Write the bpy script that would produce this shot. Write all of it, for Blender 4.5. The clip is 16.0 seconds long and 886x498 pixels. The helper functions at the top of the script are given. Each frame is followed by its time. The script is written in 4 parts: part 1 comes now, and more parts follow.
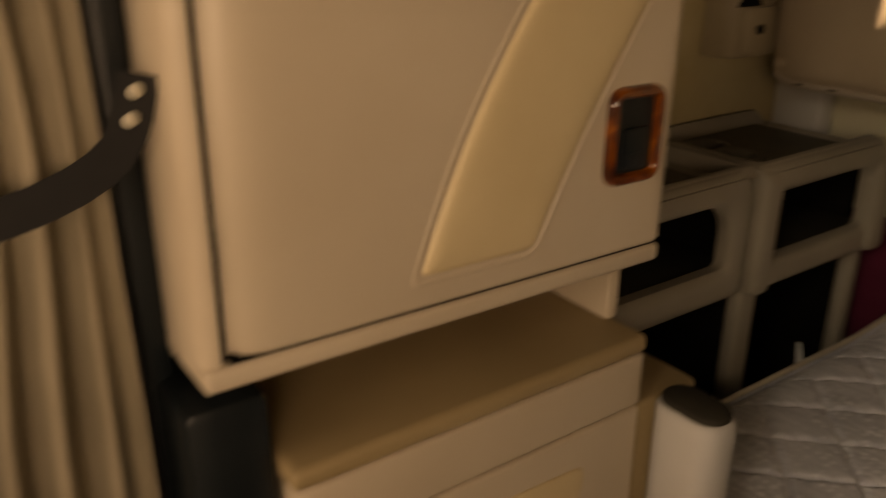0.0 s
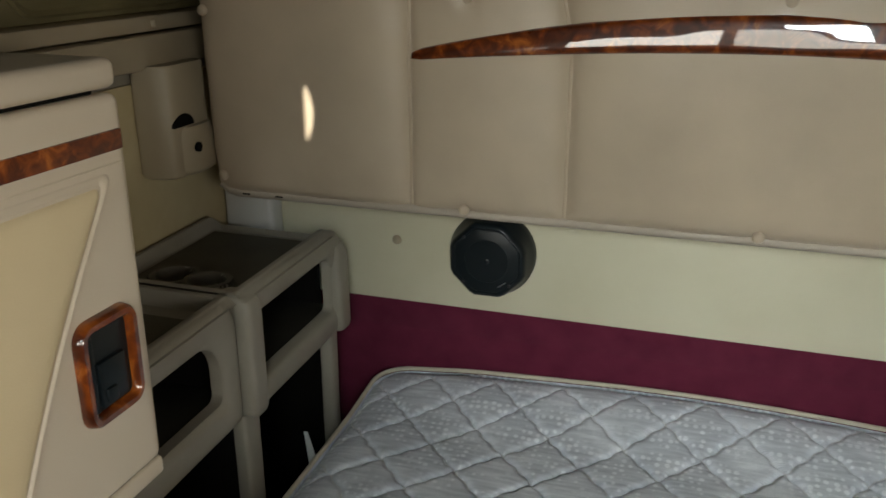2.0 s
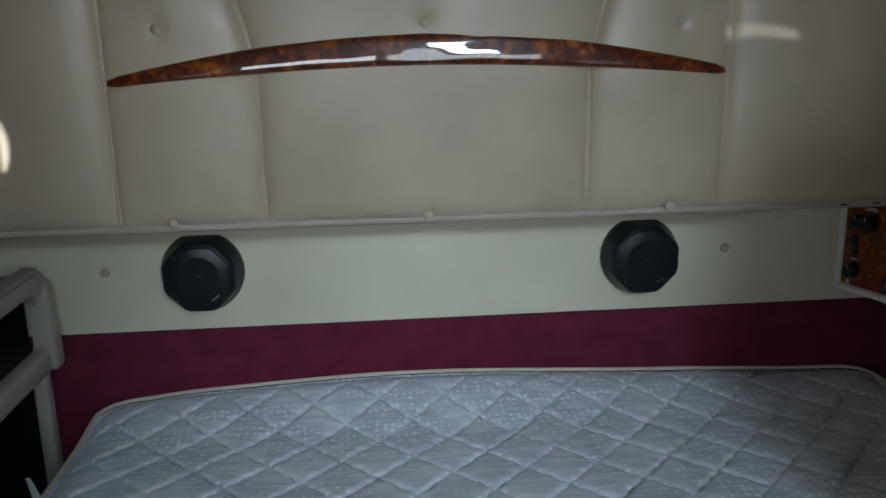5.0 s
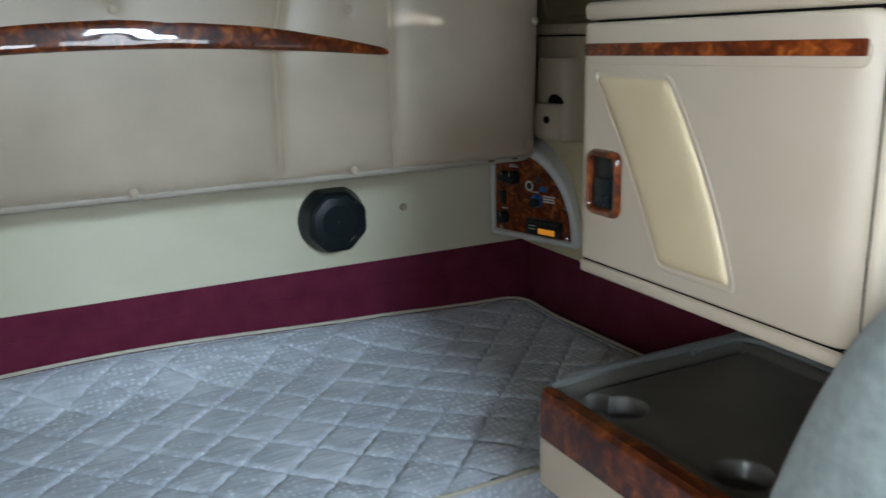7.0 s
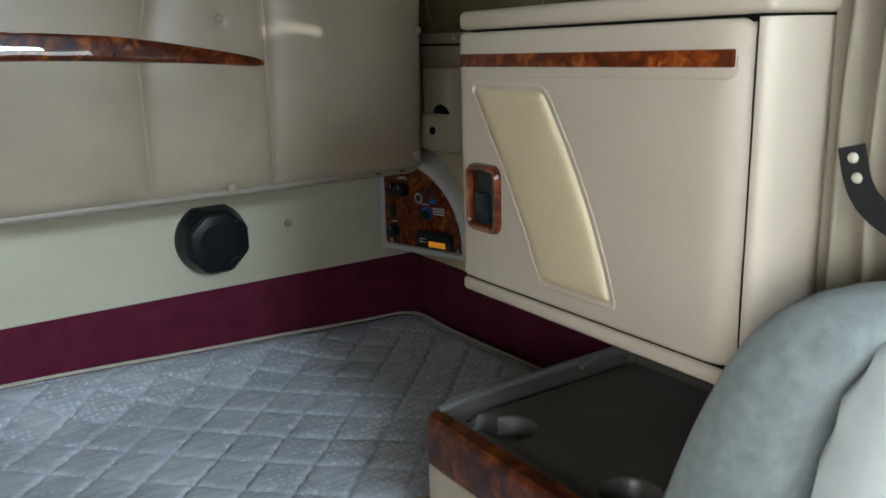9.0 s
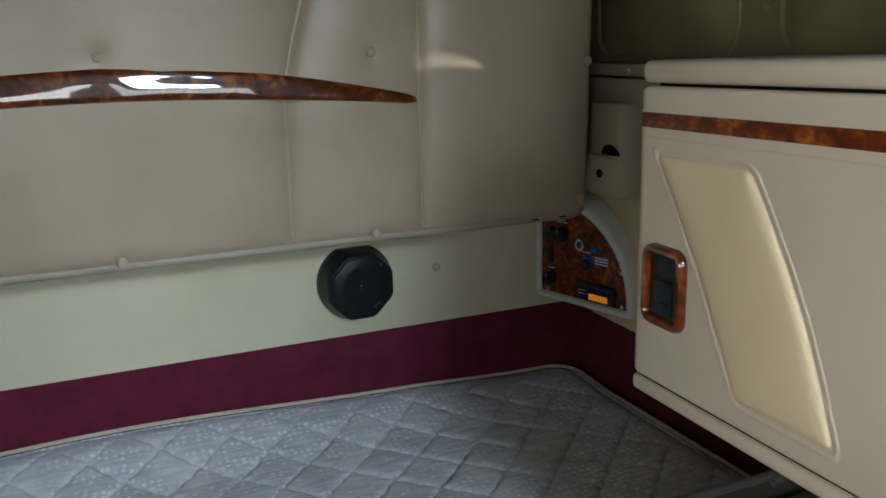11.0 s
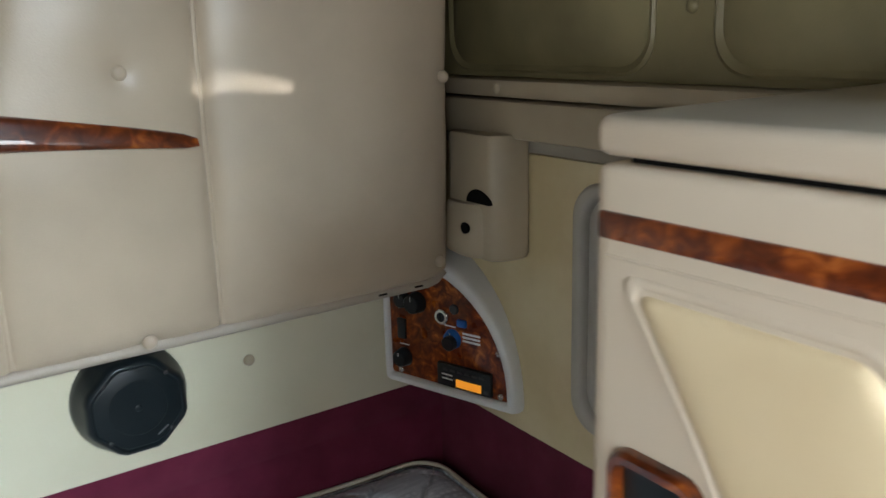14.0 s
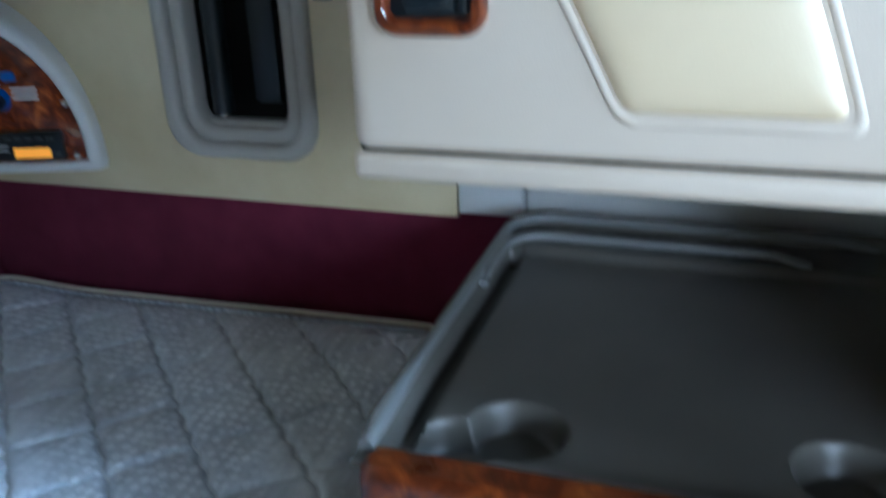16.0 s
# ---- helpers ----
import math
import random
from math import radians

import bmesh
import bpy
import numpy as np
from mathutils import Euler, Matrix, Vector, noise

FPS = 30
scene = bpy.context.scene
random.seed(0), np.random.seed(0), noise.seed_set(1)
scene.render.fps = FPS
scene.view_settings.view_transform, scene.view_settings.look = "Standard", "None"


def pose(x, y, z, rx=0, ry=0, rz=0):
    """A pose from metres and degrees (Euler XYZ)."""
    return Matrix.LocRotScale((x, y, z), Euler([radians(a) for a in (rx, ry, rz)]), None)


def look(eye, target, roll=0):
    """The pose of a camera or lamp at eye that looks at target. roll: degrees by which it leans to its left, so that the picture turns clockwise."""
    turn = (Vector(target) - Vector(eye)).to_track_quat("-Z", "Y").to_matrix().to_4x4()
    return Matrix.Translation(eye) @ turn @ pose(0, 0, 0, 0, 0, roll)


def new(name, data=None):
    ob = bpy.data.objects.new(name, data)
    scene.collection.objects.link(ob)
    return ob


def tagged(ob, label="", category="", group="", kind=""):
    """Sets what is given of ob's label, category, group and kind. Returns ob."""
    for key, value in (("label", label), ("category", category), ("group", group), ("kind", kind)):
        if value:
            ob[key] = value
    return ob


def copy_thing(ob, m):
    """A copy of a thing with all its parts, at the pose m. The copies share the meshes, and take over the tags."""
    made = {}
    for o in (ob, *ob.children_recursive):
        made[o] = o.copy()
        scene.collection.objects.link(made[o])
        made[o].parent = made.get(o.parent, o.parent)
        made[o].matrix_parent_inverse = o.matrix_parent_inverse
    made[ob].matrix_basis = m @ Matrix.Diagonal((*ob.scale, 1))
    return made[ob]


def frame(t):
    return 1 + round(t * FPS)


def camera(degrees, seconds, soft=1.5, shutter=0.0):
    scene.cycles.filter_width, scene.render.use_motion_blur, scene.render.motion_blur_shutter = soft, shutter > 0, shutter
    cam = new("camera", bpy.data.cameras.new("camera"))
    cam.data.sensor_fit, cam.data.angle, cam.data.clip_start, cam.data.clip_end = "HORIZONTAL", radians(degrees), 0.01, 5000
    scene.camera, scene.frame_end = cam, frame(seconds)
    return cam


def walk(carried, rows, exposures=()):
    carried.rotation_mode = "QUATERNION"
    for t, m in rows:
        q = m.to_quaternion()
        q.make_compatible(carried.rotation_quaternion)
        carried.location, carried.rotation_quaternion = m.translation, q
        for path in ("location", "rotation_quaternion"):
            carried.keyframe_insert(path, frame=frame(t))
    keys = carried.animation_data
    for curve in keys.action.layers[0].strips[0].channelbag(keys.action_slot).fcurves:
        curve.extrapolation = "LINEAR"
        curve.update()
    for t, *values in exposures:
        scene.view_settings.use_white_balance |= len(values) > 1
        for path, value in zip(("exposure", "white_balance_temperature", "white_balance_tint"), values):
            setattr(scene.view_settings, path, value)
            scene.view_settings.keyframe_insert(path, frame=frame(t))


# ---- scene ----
cam = camera(56.3, 16.0, shutter=0.5)
PATH = [
    (0, (-0.025, 0.367, 1.451), (-1.547, 1.42, 0.694), -0.2),
    (0.2, (-0.07, 0.392, 1.485), (-1.46, 1.612, 0.724), -0.4),
    (0.4, (-0.102, 0.412, 1.515), (-1.343, 1.784, 0.752), -0.5),
    (0.5, (-0.11, 0.425, 1.535), (-1.278, 1.853, 0.763), -0.3),
    (1, (-0.135, 0.442, 1.563), (-0.964, 2.106, 0.826), 0.2),
    (1.5, (-0.11, 0.431, 1.594), (-0.779, 2.173, 0.874), 0.0),
    (2, (-0.113, 0.456, 1.592), (-0.67, 2.25, 0.906), 0.1),
    (2.5, (-0.106, 0.429, 1.623), (-0.627, 2.25, 0.979), 0.0),
    (3, (-0.108, 0.374, 1.609), (-0.561, 2.225, 1.002), -0.4),
    (3.5, (-0.104, 0.357, 1.61), (-0.403, 2.249, 1.035), -0.5),
    (4, (-0.136, 0.297, 1.574), (-0.276, 2.217, 1.033), -0.9),
    (4.5, (-0.133, 0.233, 1.529), (-0.016, 2.161, 1.013), -0.9),
    (4.7, (-0.107, 0.223, 1.501), (0.02, 2.157, 1.005), -1.1),
    (6.8, (-0.193, 0.032, 1.456), (0.637, 1.784, 0.964), -1.2),
    (7, (-0.196, 0.005, 1.458), (0.678, 1.733, 0.956), -1.4),
    (7.5, (-0.2, -0.032, 1.449), (0.795, 1.63, 0.952), -1.5),
    (8, (-0.189, -0.027, 1.44), (0.874, 1.594, 0.946), -1.6),
    (8.2, (-0.183, -0.023, 1.431), (0.897, 1.586, 0.936), -1.6),
    (10.3, (-0.041, 0.183, 1.525), (0.895, 1.891, 1.053), -1.2),
    (10.5, (-0.04, 0.195, 1.524), (0.82, 1.937, 1.05), -1.2),
    (11, (-0.024, 0.225, 1.522), (0.723, 2.019, 1.048), -1.5),
    (11.5, (0.11, 0.37, 1.576), (0.789, 2.189, 1.095), -1.4),
    (12, (0.17, 0.381, 1.603), (0.812, 2.212, 1.12), -1.6),
    (12.5, (0.193, 0.415, 1.621), (0.828, 2.248, 1.135), -1.7),
    (13, (0.209, 0.413, 1.624), (1.021, 2.173, 1.131), -2.0),
    (13.5, (0.226, 0.506, 1.59), (1.177, 2.193, 1.091), -1.8),
    (14, (0.215, 0.698, 1.554), (1.313, 2.291, 1.046), -1.7),
    (14.5, (0.179, 0.816, 1.509), (1.495, 2.233, 0.998), -1.9),
    (15, (0.13, 0.807, 1.444), (1.687, 1.952, 0.927), -2.2),
    (15.2, (0.11, 0.812, 1.407), (1.742, 1.838, 0.875), -2.1),
    (15.5, (0.074, 0.826, 1.358), (1.783, 1.656, 0.762), -2.3),
    (16, (0.064, 0.835, 1.254), (1.82, 1.426, 0.502), -1.9),
]
EXPOSURES = [
    (0.0, -1.5, 15500, 29), (0.2, -1.15, 11800, 20), (0.5, -0.8, 10000, 16), (1.0, -0.68, 8600, 10), (2.0, -0.62, 7000, 7), (3.0, -0.6, 6400, 7), (3.5, -0.66, 5850, 5), (4.0, -0.68, 5600, 4), (4.7, -0.95, 5600, 4),
    (7.0, -0.45, 5600, 4), (8.2, -0.45, 5600, 4), (10.5, -1.35, 6400, 7), (11.0, -0.85, 6000, 5), (11.5, -0.55, 6300, 8), (12.0, -0.46, 6200, 7), (12.5, -0.62, 6150, 6), (13.5, -0.4, 6150, 8), (14.0, 0.2, 6000, 7), (14.5, 0.75, 5500, 7), (15.0, 0.75, 5250, 8), (15.5, 0.6, 4900, 4), (16.0, 0.55, 4500, 2),
]
walk(cam, [(t, look(eye, target, roll)) for t, eye, target, roll in PATH], EXPOSURES)


# ---- world and light ----
world = bpy.data.worlds.new("sky")
scene.world = world
world.use_nodes = True
wn = world.node_tree
sky = wn.nodes.new("ShaderNodeTexSky")
sky.sky_type, sky.sun_disc = "NISHITA", False
SUN_EL, SUN_AZ = 40.0, 28.0   # degrees: height, and turn from straight ahead of the cab towards +x
sky.sun_elevation, sky.sun_rotation = radians(SUN_EL), radians(180 - SUN_AZ)
wn.links.new(sky.outputs[0], wn.nodes["Background"].inputs[0])
wn.nodes["Background"].inputs[1].default_value = 0.12


def lamp(name, kind, m, energy, colour):
    data = bpy.data.lights.new(name, kind)
    data.energy, data.color = energy, colour
    ob = new(name, data)
    ob.matrix_world = m
    return ob


def window_lamp(name, m, energy, colour, width, height, spread):
    data = lamp(name, "AREA", m, energy, colour).data
    data.shape, data.size, data.size_y, data.spread = "RECTANGLE", width, height, radians(spread)


SKY_COLOUR = (1.0, 0.975, 0.94)
for cx, watts in ((-0.48, 12), (0.48, 7)):
    window_lamp("windshield_sky", look((cx, -1.53, 1.62), (cx * 0.6, 1.0, 0.75)), watts, SKY_COLOUR, 0.84, 0.58, 130)
for sx, watts in ((-1, 8.5), (1, 7)):
    window_lamp("door_window_sky", look((sx * 1.15, -0.62, 1.52), (-sx * 0.9, 0.35, 1.4)), watts, SKY_COLOUR, 0.9, 0.56, 64)
# Unseen roof opening, added to send cool fill light at bunk and mattress.
window_lamp("roof_window_sky", look((0.38, -0.86, 2.17), (0.02, 1.75, 1.12)), 5.5, (0.82, 0.93, 1.0), 0.42, 0.5, 46)
d = Vector((math.sin(radians(SUN_AZ)) * math.cos(radians(SUN_EL)), -math.cos(radians(SUN_AZ)) * math.cos(radians(SUN_EL)), math.sin(radians(SUN_EL))))
lamp("sun", "SUN", look(d * 20, (0, 0, 0)), 22.0, (1.0, 0.965, 0.91)).data.angle = radians(0.53)


# ---- materials ----
def material(name, base, rough=0.5, metal=0.0, second=None, scale=6.0, grain=220.0, bump=0.15, depth=0.0006, coat=0.0, sheen=0.0, spread=0.5, rough_spread=0.08, gloss=0.5):
    """Two colours mixed by a coarse noise, with a fine grain in the relief and in the gloss."""
    m = bpy.data.materials.new(name)
    m.use_nodes = True
    nt = m.node_tree
    b = nt.nodes["Principled BSDF"]
    co = nt.nodes.new("ShaderNodeTexCoord")
    n1 = nt.nodes.new("ShaderNodeTexNoise")
    n1.inputs["Scale"].default_value, n1.inputs["Detail"].default_value = scale, 6
    nt.links.new(co.outputs["Object"], n1.inputs["Vector"])
    ramp = nt.nodes.new("ShaderNodeMapRange")
    ramp.inputs["From Min"].default_value, ramp.inputs["From Max"].default_value = 0.5 - spread / 2, 0.5 + spread / 2
    nt.links.new(n1.outputs["Fac"], ramp.inputs["Value"])
    mix = nt.nodes.new("ShaderNodeMix")
    mix.data_type = "RGBA"
    mix.inputs["A"].default_value = (*base, 1)
    mix.inputs["B"].default_value = (*(second or [c * 0.86 for c in base]), 1)
    nt.links.new(ramp.outputs["Result"], mix.inputs["Factor"])
    nt.links.new(mix.outputs["Result"], b.inputs["Base Color"])
    n2 = nt.nodes.new("ShaderNodeTexNoise")
    n2.inputs["Scale"].default_value, n2.inputs["Detail"].default_value = grain, 3
    nt.links.new(co.outputs["Object"], n2.inputs["Vector"])
    bp = nt.nodes.new("ShaderNodeBump")
    bp.inputs["Strength"].default_value, bp.inputs["Distance"].default_value = bump, depth
    nt.links.new(n2.outputs["Fac"], bp.inputs["Height"])
    nt.links.new(bp.outputs["Normal"], b.inputs["Normal"])
    rr = nt.nodes.new("ShaderNodeMapRange")
    rr.inputs["To Min"].default_value, rr.inputs["To Max"].default_value = rough - rough_spread, rough + rough_spread
    nt.links.new(n1.outputs["Fac"], rr.inputs["Value"])
    nt.links.new(rr.outputs["Result"], b.inputs["Roughness"])
    b.inputs["Metallic"].default_value = metal
    b.inputs["Coat Weight"].default_value = coat
    b.inputs["Coat Roughness"].default_value = 0.06
    b.inputs["Sheen Weight"].default_value = sheen
    b.inputs["Specular IOR Level"].default_value = gloss
    return m


def burl_material(name, coat, gain=1.0, size=1.0):
    m = material(name, (0.16, 0.04, 0.012), 0.3, scale=30, grain=400, bump=0.03, coat=coat)
    nt = m.node_tree
    co = nt.nodes.new("ShaderNodeTexCoord")
    warp = nt.nodes.new("ShaderNodeTexNoise")
    warp.inputs["Scale"].default_value, warp.inputs["Detail"].default_value = 34 * size, 3
    warp.inputs["Distortion"].default_value = 0.9
    fine = nt.nodes.new("ShaderNodeTexNoise")
    fine.inputs["Scale"].default_value, fine.inputs["Detail"].default_value = 70 * size, 4
    fine.inputs["Distortion"].default_value = 1.2
    for n in (warp, fine):
        nt.links.new(co.outputs["Object"], n.inputs["Vector"])
    add = nt.nodes.new("ShaderNodeMath")
    add.operation = "MULTIPLY_ADD"
    add.inputs[1].default_value = 0.09
    nt.links.new(fine.outputs["Fac"], add.inputs[0])
    nt.links.new(warp.outputs["Fac"], add.inputs[2])
    cr = nt.nodes.new("ShaderNodeValToRGB")
    stops = [(0.4, (0.05, 0.0105, 0.0038)), (0.55, (0.09, 0.018, 0.0045)), (0.68, (0.185, 0.041, 0.007)), (0.82, (0.36, 0.105, 0.017))]
    while len(cr.color_ramp.elements) < len(stops):
        cr.color_ramp.elements.new(0.5)
    for e, (p, c) in zip(cr.color_ramp.elements, stops):
        e.position, e.color = p, (*[v * gain for v in c], 1)
    shift = nt.nodes.new("ShaderNodeMath")
    shift.inputs[1].default_value = 0.04
    nt.links.new(add.outputs[0], shift.inputs[0])
    nt.links.new(shift.outputs[0], cr.inputs["Fac"])
    nt.nodes["Principled BSDF"].inputs["Specular IOR Level"].default_value = 0.15
    nt.nodes["Principled BSDF"].inputs["Coat Roughness"].default_value = 0.025
    nt.nodes["Principled BSDF"].inputs["Coat IOR"].default_value = 1.65
    nt.links.new(cr.outputs["Color"], nt.nodes["Principled BSDF"].inputs["Base Color"])
    return m


def ticking_material():
    """Pale grey-blue mattress cloth: fine woven lines across and rows of small dots."""
    m = material("mattress_ticking", (0.6, 0.6, 0.59), 0.78, scale=5, grain=700, bump=0.25, sheen=0.15)
    nt = m.node_tree
    b = nt.nodes["Principled BSDF"]
    co = nt.nodes.new("ShaderNodeTexCoord")
    mp = nt.nodes.new("ShaderNodeMapping")
    mp.inputs["Rotation"].default_value = (0, 0, radians(86))
    nt.links.new(co.outputs["Object"], mp.inputs["Vector"])
    wave = nt.nodes.new("ShaderNodeTexWave")
    wave.inputs["Scale"].default_value, wave.inputs["Distortion"].default_value = 105, 0.9
    wave.inputs["Detail"].default_value, wave.inputs["Detail Scale"].default_value = 2, 3
    nt.links.new(mp.outputs["Vector"], wave.inputs["Vector"])
    vor = nt.nodes.new("ShaderNodeTexVoronoi")
    vor.inputs["Scale"].default_value, vor.inputs["Randomness"].default_value = 66, 0.4
    nt.links.new(co.outputs["Object"], vor.inputs["Vector"])
    dots = nt.nodes.new("ShaderNodeMapRange")
    dots.inputs["From Min"].default_value, dots.inputs["From Max"].default_value = 0.25, 0.4
    nt.links.new(vor.outputs["Distance"], dots.inputs["Value"])
    patch = nt.nodes.new("ShaderNodeTexNoise")
    patch.inputs["Scale"].default_value = 7
    nt.links.new(co.outputs["Object"], patch.inputs["Vector"])
    fade = nt.nodes.new("ShaderNodeMapRange")
    fade.inputs["From Min"].default_value, fade.inputs["From Max"].default_value = 0.32, 0.52
    nt.links.new(patch.outputs["Fac"], fade.inputs["Value"])
    pick = nt.nodes.new("ShaderNodeMix")
    nt.links.new(fade.outputs["Result"], pick.inputs[0])
    nt.links.new(wave.outputs["Fac"], pick.inputs[2])
    nt.links.new(dots.outputs["Result"], pick.inputs[3])
    long = nt.nodes.new("ShaderNodeMapping")
    long.inputs["Scale"].default_value, long.inputs["Rotation"].default_value = (16, 120, 1), (0, 0, radians(4))
    nt.links.new(co.outputs["Object"], long.inputs["Vector"])
    streak = nt.nodes.new("ShaderNodeTexNoise")
    streak.inputs["Scale"].default_value, streak.inputs["Detail"].default_value = 1.0, 4
    nt.links.new(long.outputs["Vector"], streak.inputs["Vector"])
    firm = nt.nodes.new("ShaderNodeMapRange")
    firm.inputs["From Min"].default_value, firm.inputs["From Max"].default_value = 0.36, 0.66
    nt.links.new(streak.outputs["Fac"], firm.inputs["Value"])
    both = nt.nodes.new("ShaderNodeMix")
    both.inputs[0].default_value = 0.45
    nt.links.new(pick.outputs[0], both.inputs[2])
    nt.links.new(firm.outputs["Result"], both.inputs[3])
    mix = nt.nodes.new("ShaderNodeMix")
    mix.data_type = "RGBA"
    mix.inputs["A"].default_value, mix.inputs["B"].default_value = (0.84, 0.875, 0.93, 1), (0.44, 0.475, 0.54, 1)
    nt.links.new(both.outputs[0], mix.inputs["Factor"])
    nt.links.new(mix.outputs["Result"], b.inputs["Base Color"])
    return m


VINYL = material("beige_vinyl", (0.5, 0.41, 0.303), 0.36, second=(0.4, 0.325, 0.24), scale=4.5, grain=420, bump=0.4, spread=0.4, rough_spread=0.14)
VINYL_DARK = material("olive_grey_vinyl", (0.21, 0.178, 0.09), 0.5, second=(0.13, 0.11, 0.054), scale=6, grain=380, bump=0.35, depth=0.001, spread=0.4)
CREAM = material("cream_moulded_plastic", (0.69, 0.655, 0.5), 0.48, second=(0.57, 0.53, 0.38), scale=2.6, grain=500, bump=0.25, spread=0.4)
AGED = material("yellowed_side_lining", (0.63, 0.55, 0.355), 0.46, second=(0.5, 0.41, 0.235), scale=4.5, grain=500, bump=0.25, spread=0.25)
BEIGE = material("beige_cabinet_plastic", (0.64, 0.55, 0.432), 0.4, second=(0.55, 0.46, 0.35), scale=3.5, grain=600, bump=0.35, spread=0.45)
YELLOW = material("yellowed_cream_inset", (0.72, 0.59, 0.375), 0.5, second=(0.65, 0.52, 0.32), scale=8, grain=500, bump=0.25)
# Tan taken darker, putting the shade below the wall cabinet into its colour.
TAN = material("shaded_tan_plastic", (0.4, 0.3, 0.17), 0.5, second=(0.33, 0.24, 0.13), scale=5, grain=500, bump=0.3)
BURGUNDY = material("burgundy_carpet", (0.155, 0.024, 0.051), 0.95, second=(0.1, 0.015, 0.033), scale=16, grain=900, bump=0.8, depth=0.002, gloss=0.08, sheen=0.04)
BLACK = material("black_plastic", (0.005, 0.0085, 0.0105), 0.34, second=(0.0095, 0.014, 0.0165), scale=12, grain=500, bump=0.15, gloss=0.35)
# Near-black that puts the shade of gaps, holes and shelf insides into colour.
DARK = material("cavity_shade", (0.006, 0.0055, 0.005), 0.9, scale=10, gloss=0.1)
# Cab shell out of view, kept dark to cut its bounced light.
CAB = material("dark_cab_lining", (0.06, 0.057, 0.05), 0.7, second=(0.045, 0.042, 0.038), scale=8, grain=300, bump=0.3)
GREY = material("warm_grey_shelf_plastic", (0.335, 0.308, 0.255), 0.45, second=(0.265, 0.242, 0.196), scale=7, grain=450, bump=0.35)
GREYBLUE = material("pale_grey_trim_plastic", (0.54, 0.54, 0.52), 0.45, second=(0.46, 0.46, 0.445), scale=6, grain=500, bump=0.25)
EDGING = material("grey_vinyl_edging", (0.4, 0.345, 0.28), 0.5, scale=9, grain=400, bump=0.2)
TRAY = material("dark_grey_tray_plastic", (0.115, 0.107, 0.09), 0.33, second=(0.085, 0.079, 0.066), scale=8, grain=600, bump=0.35)
TRIM = material("tan_trim_plastic", (0.43, 0.365, 0.262), 0.5, second=(0.35, 0.292, 0.2), scale=6, grain=450, bump=0.25)
VELOUR = material("grey_velour", (0.31, 0.345, 0.332), 0.9, second=(0.17, 0.195, 0.19), scale=55, grain=800, bump=0.8, depth=0.0015, sheen=0.3, spread=0.6)
# Grey velour paled to put the strong light on the pad into colour.
VELOUR_LIT = material("lit_grey_velour", (0.84, 0.87, 0.85), 0.88, second=(0.66, 0.69, 0.68), scale=20, grain=800, bump=0.5, depth=0.001, sheen=0.25)
CURTAIN = material("tan_curtain_cloth", (0.31, 0.26, 0.185), 0.8, second=(0.24, 0.2, 0.14), scale=12, grain=900, bump=0.4, sheen=0.1)
WEB = material("black_webbing", (0.01, 0.01, 0.011), 0.7, scale=40, grain=900, bump=0.6)
CHROME = material("bright_metal", (0.75, 0.75, 0.74), 0.2, metal=1.0, scale=20)
STEEL = material("dark_steel", (0.075, 0.075, 0.078), 0.42, metal=0.9, scale=20)
BRONZE = material("dark_bronze", (0.03, 0.026, 0.02), 0.5, metal=0.7, scale=20)
THREAD = material("pale_stitching_thread", (0.74, 0.75, 0.77), 0.8, scale=60, grain=900, bump=0.4)
# Dark brown: carries the shelf's inner shade, and the post cap's own dark colour.
SHADE_BOARD = material("shade_board_and_cap", (0.035, 0.032, 0.025), 0.7, scale=10, grain=400, bump=0.3, gloss=0.2)
# Dark brown that puts the dimness of the shelf tray floors into colour.
TRAY_SHADE = material("dim_tray_floor", (0.1, 0.09, 0.068), 0.55, scale=14, grain=500, bump=0.5, gloss=0.3)
FRAME = material("pale_frame_plastic", (0.7, 0.695, 0.67), 0.42, second=(0.62, 0.615, 0.59), scale=6, grain=500, bump=0.2)
NICHE = material("grey_niche_plastic", (0.41, 0.388, 0.345), 0.48, second=(0.33, 0.308, 0.268), scale=6, grain=500, bump=0.25)
# Tray grey lightened, with the rim's window reflection put into the colour.
RIM = material("lit_rim_plastic", (0.185, 0.187, 0.183), 0.3, scale=10, grain=500, bump=0.2)
PIPING = material("cream_piping", (0.62, 0.57, 0.45), 0.6, scale=30, grain=700, bump=0.3)
WHITE = material("white_print", (0.8, 0.8, 0.78), 0.6, scale=20)
BLUE = material("blue_plastic", (0.02, 0.14, 0.5), 0.35, scale=20)
CARPET = material("dark_floor_carpet", (0.03, 0.027, 0.024), 0.95, second=(0.02, 0.018, 0.016), scale=20, grain=700, bump=0.8, depth=0.002, gloss=0.1)
BURL = burl_material("glossy_burl_wood", 1.0)
BURL_EDGE = burl_material("half_gloss_burl_wood", 0.4, 0.85, 0.8)
BURL_SATIN = burl_material("satin_burl_wood", 0.22, 1.3, 1.5)
TICKING = ticking_material()
GLOW = bpy.data.materials.new("amber_display")
GLOW.use_nodes = True
GLOW.node_tree.nodes["Principled BSDF"].inputs["Base Color"].default_value = (0.4, 0.12, 0.0, 1)
GLOW.node_tree.nodes["Principled BSDF"].inputs["Emission Color"].default_value = (1.0, 0.36, 0.02, 1)
GLOW.node_tree.nodes["Principled BSDF"].inputs["Emission Strength"].default_value = 0.55


# ---- shaping helpers ----
def thing(name, x, y, z, label, category, group="", kind=""):
    ob = new(name)
    ob.empty_display_size = 0.05
    ob.location = (x, y, z)
    return tagged(ob, label, category, group, kind)


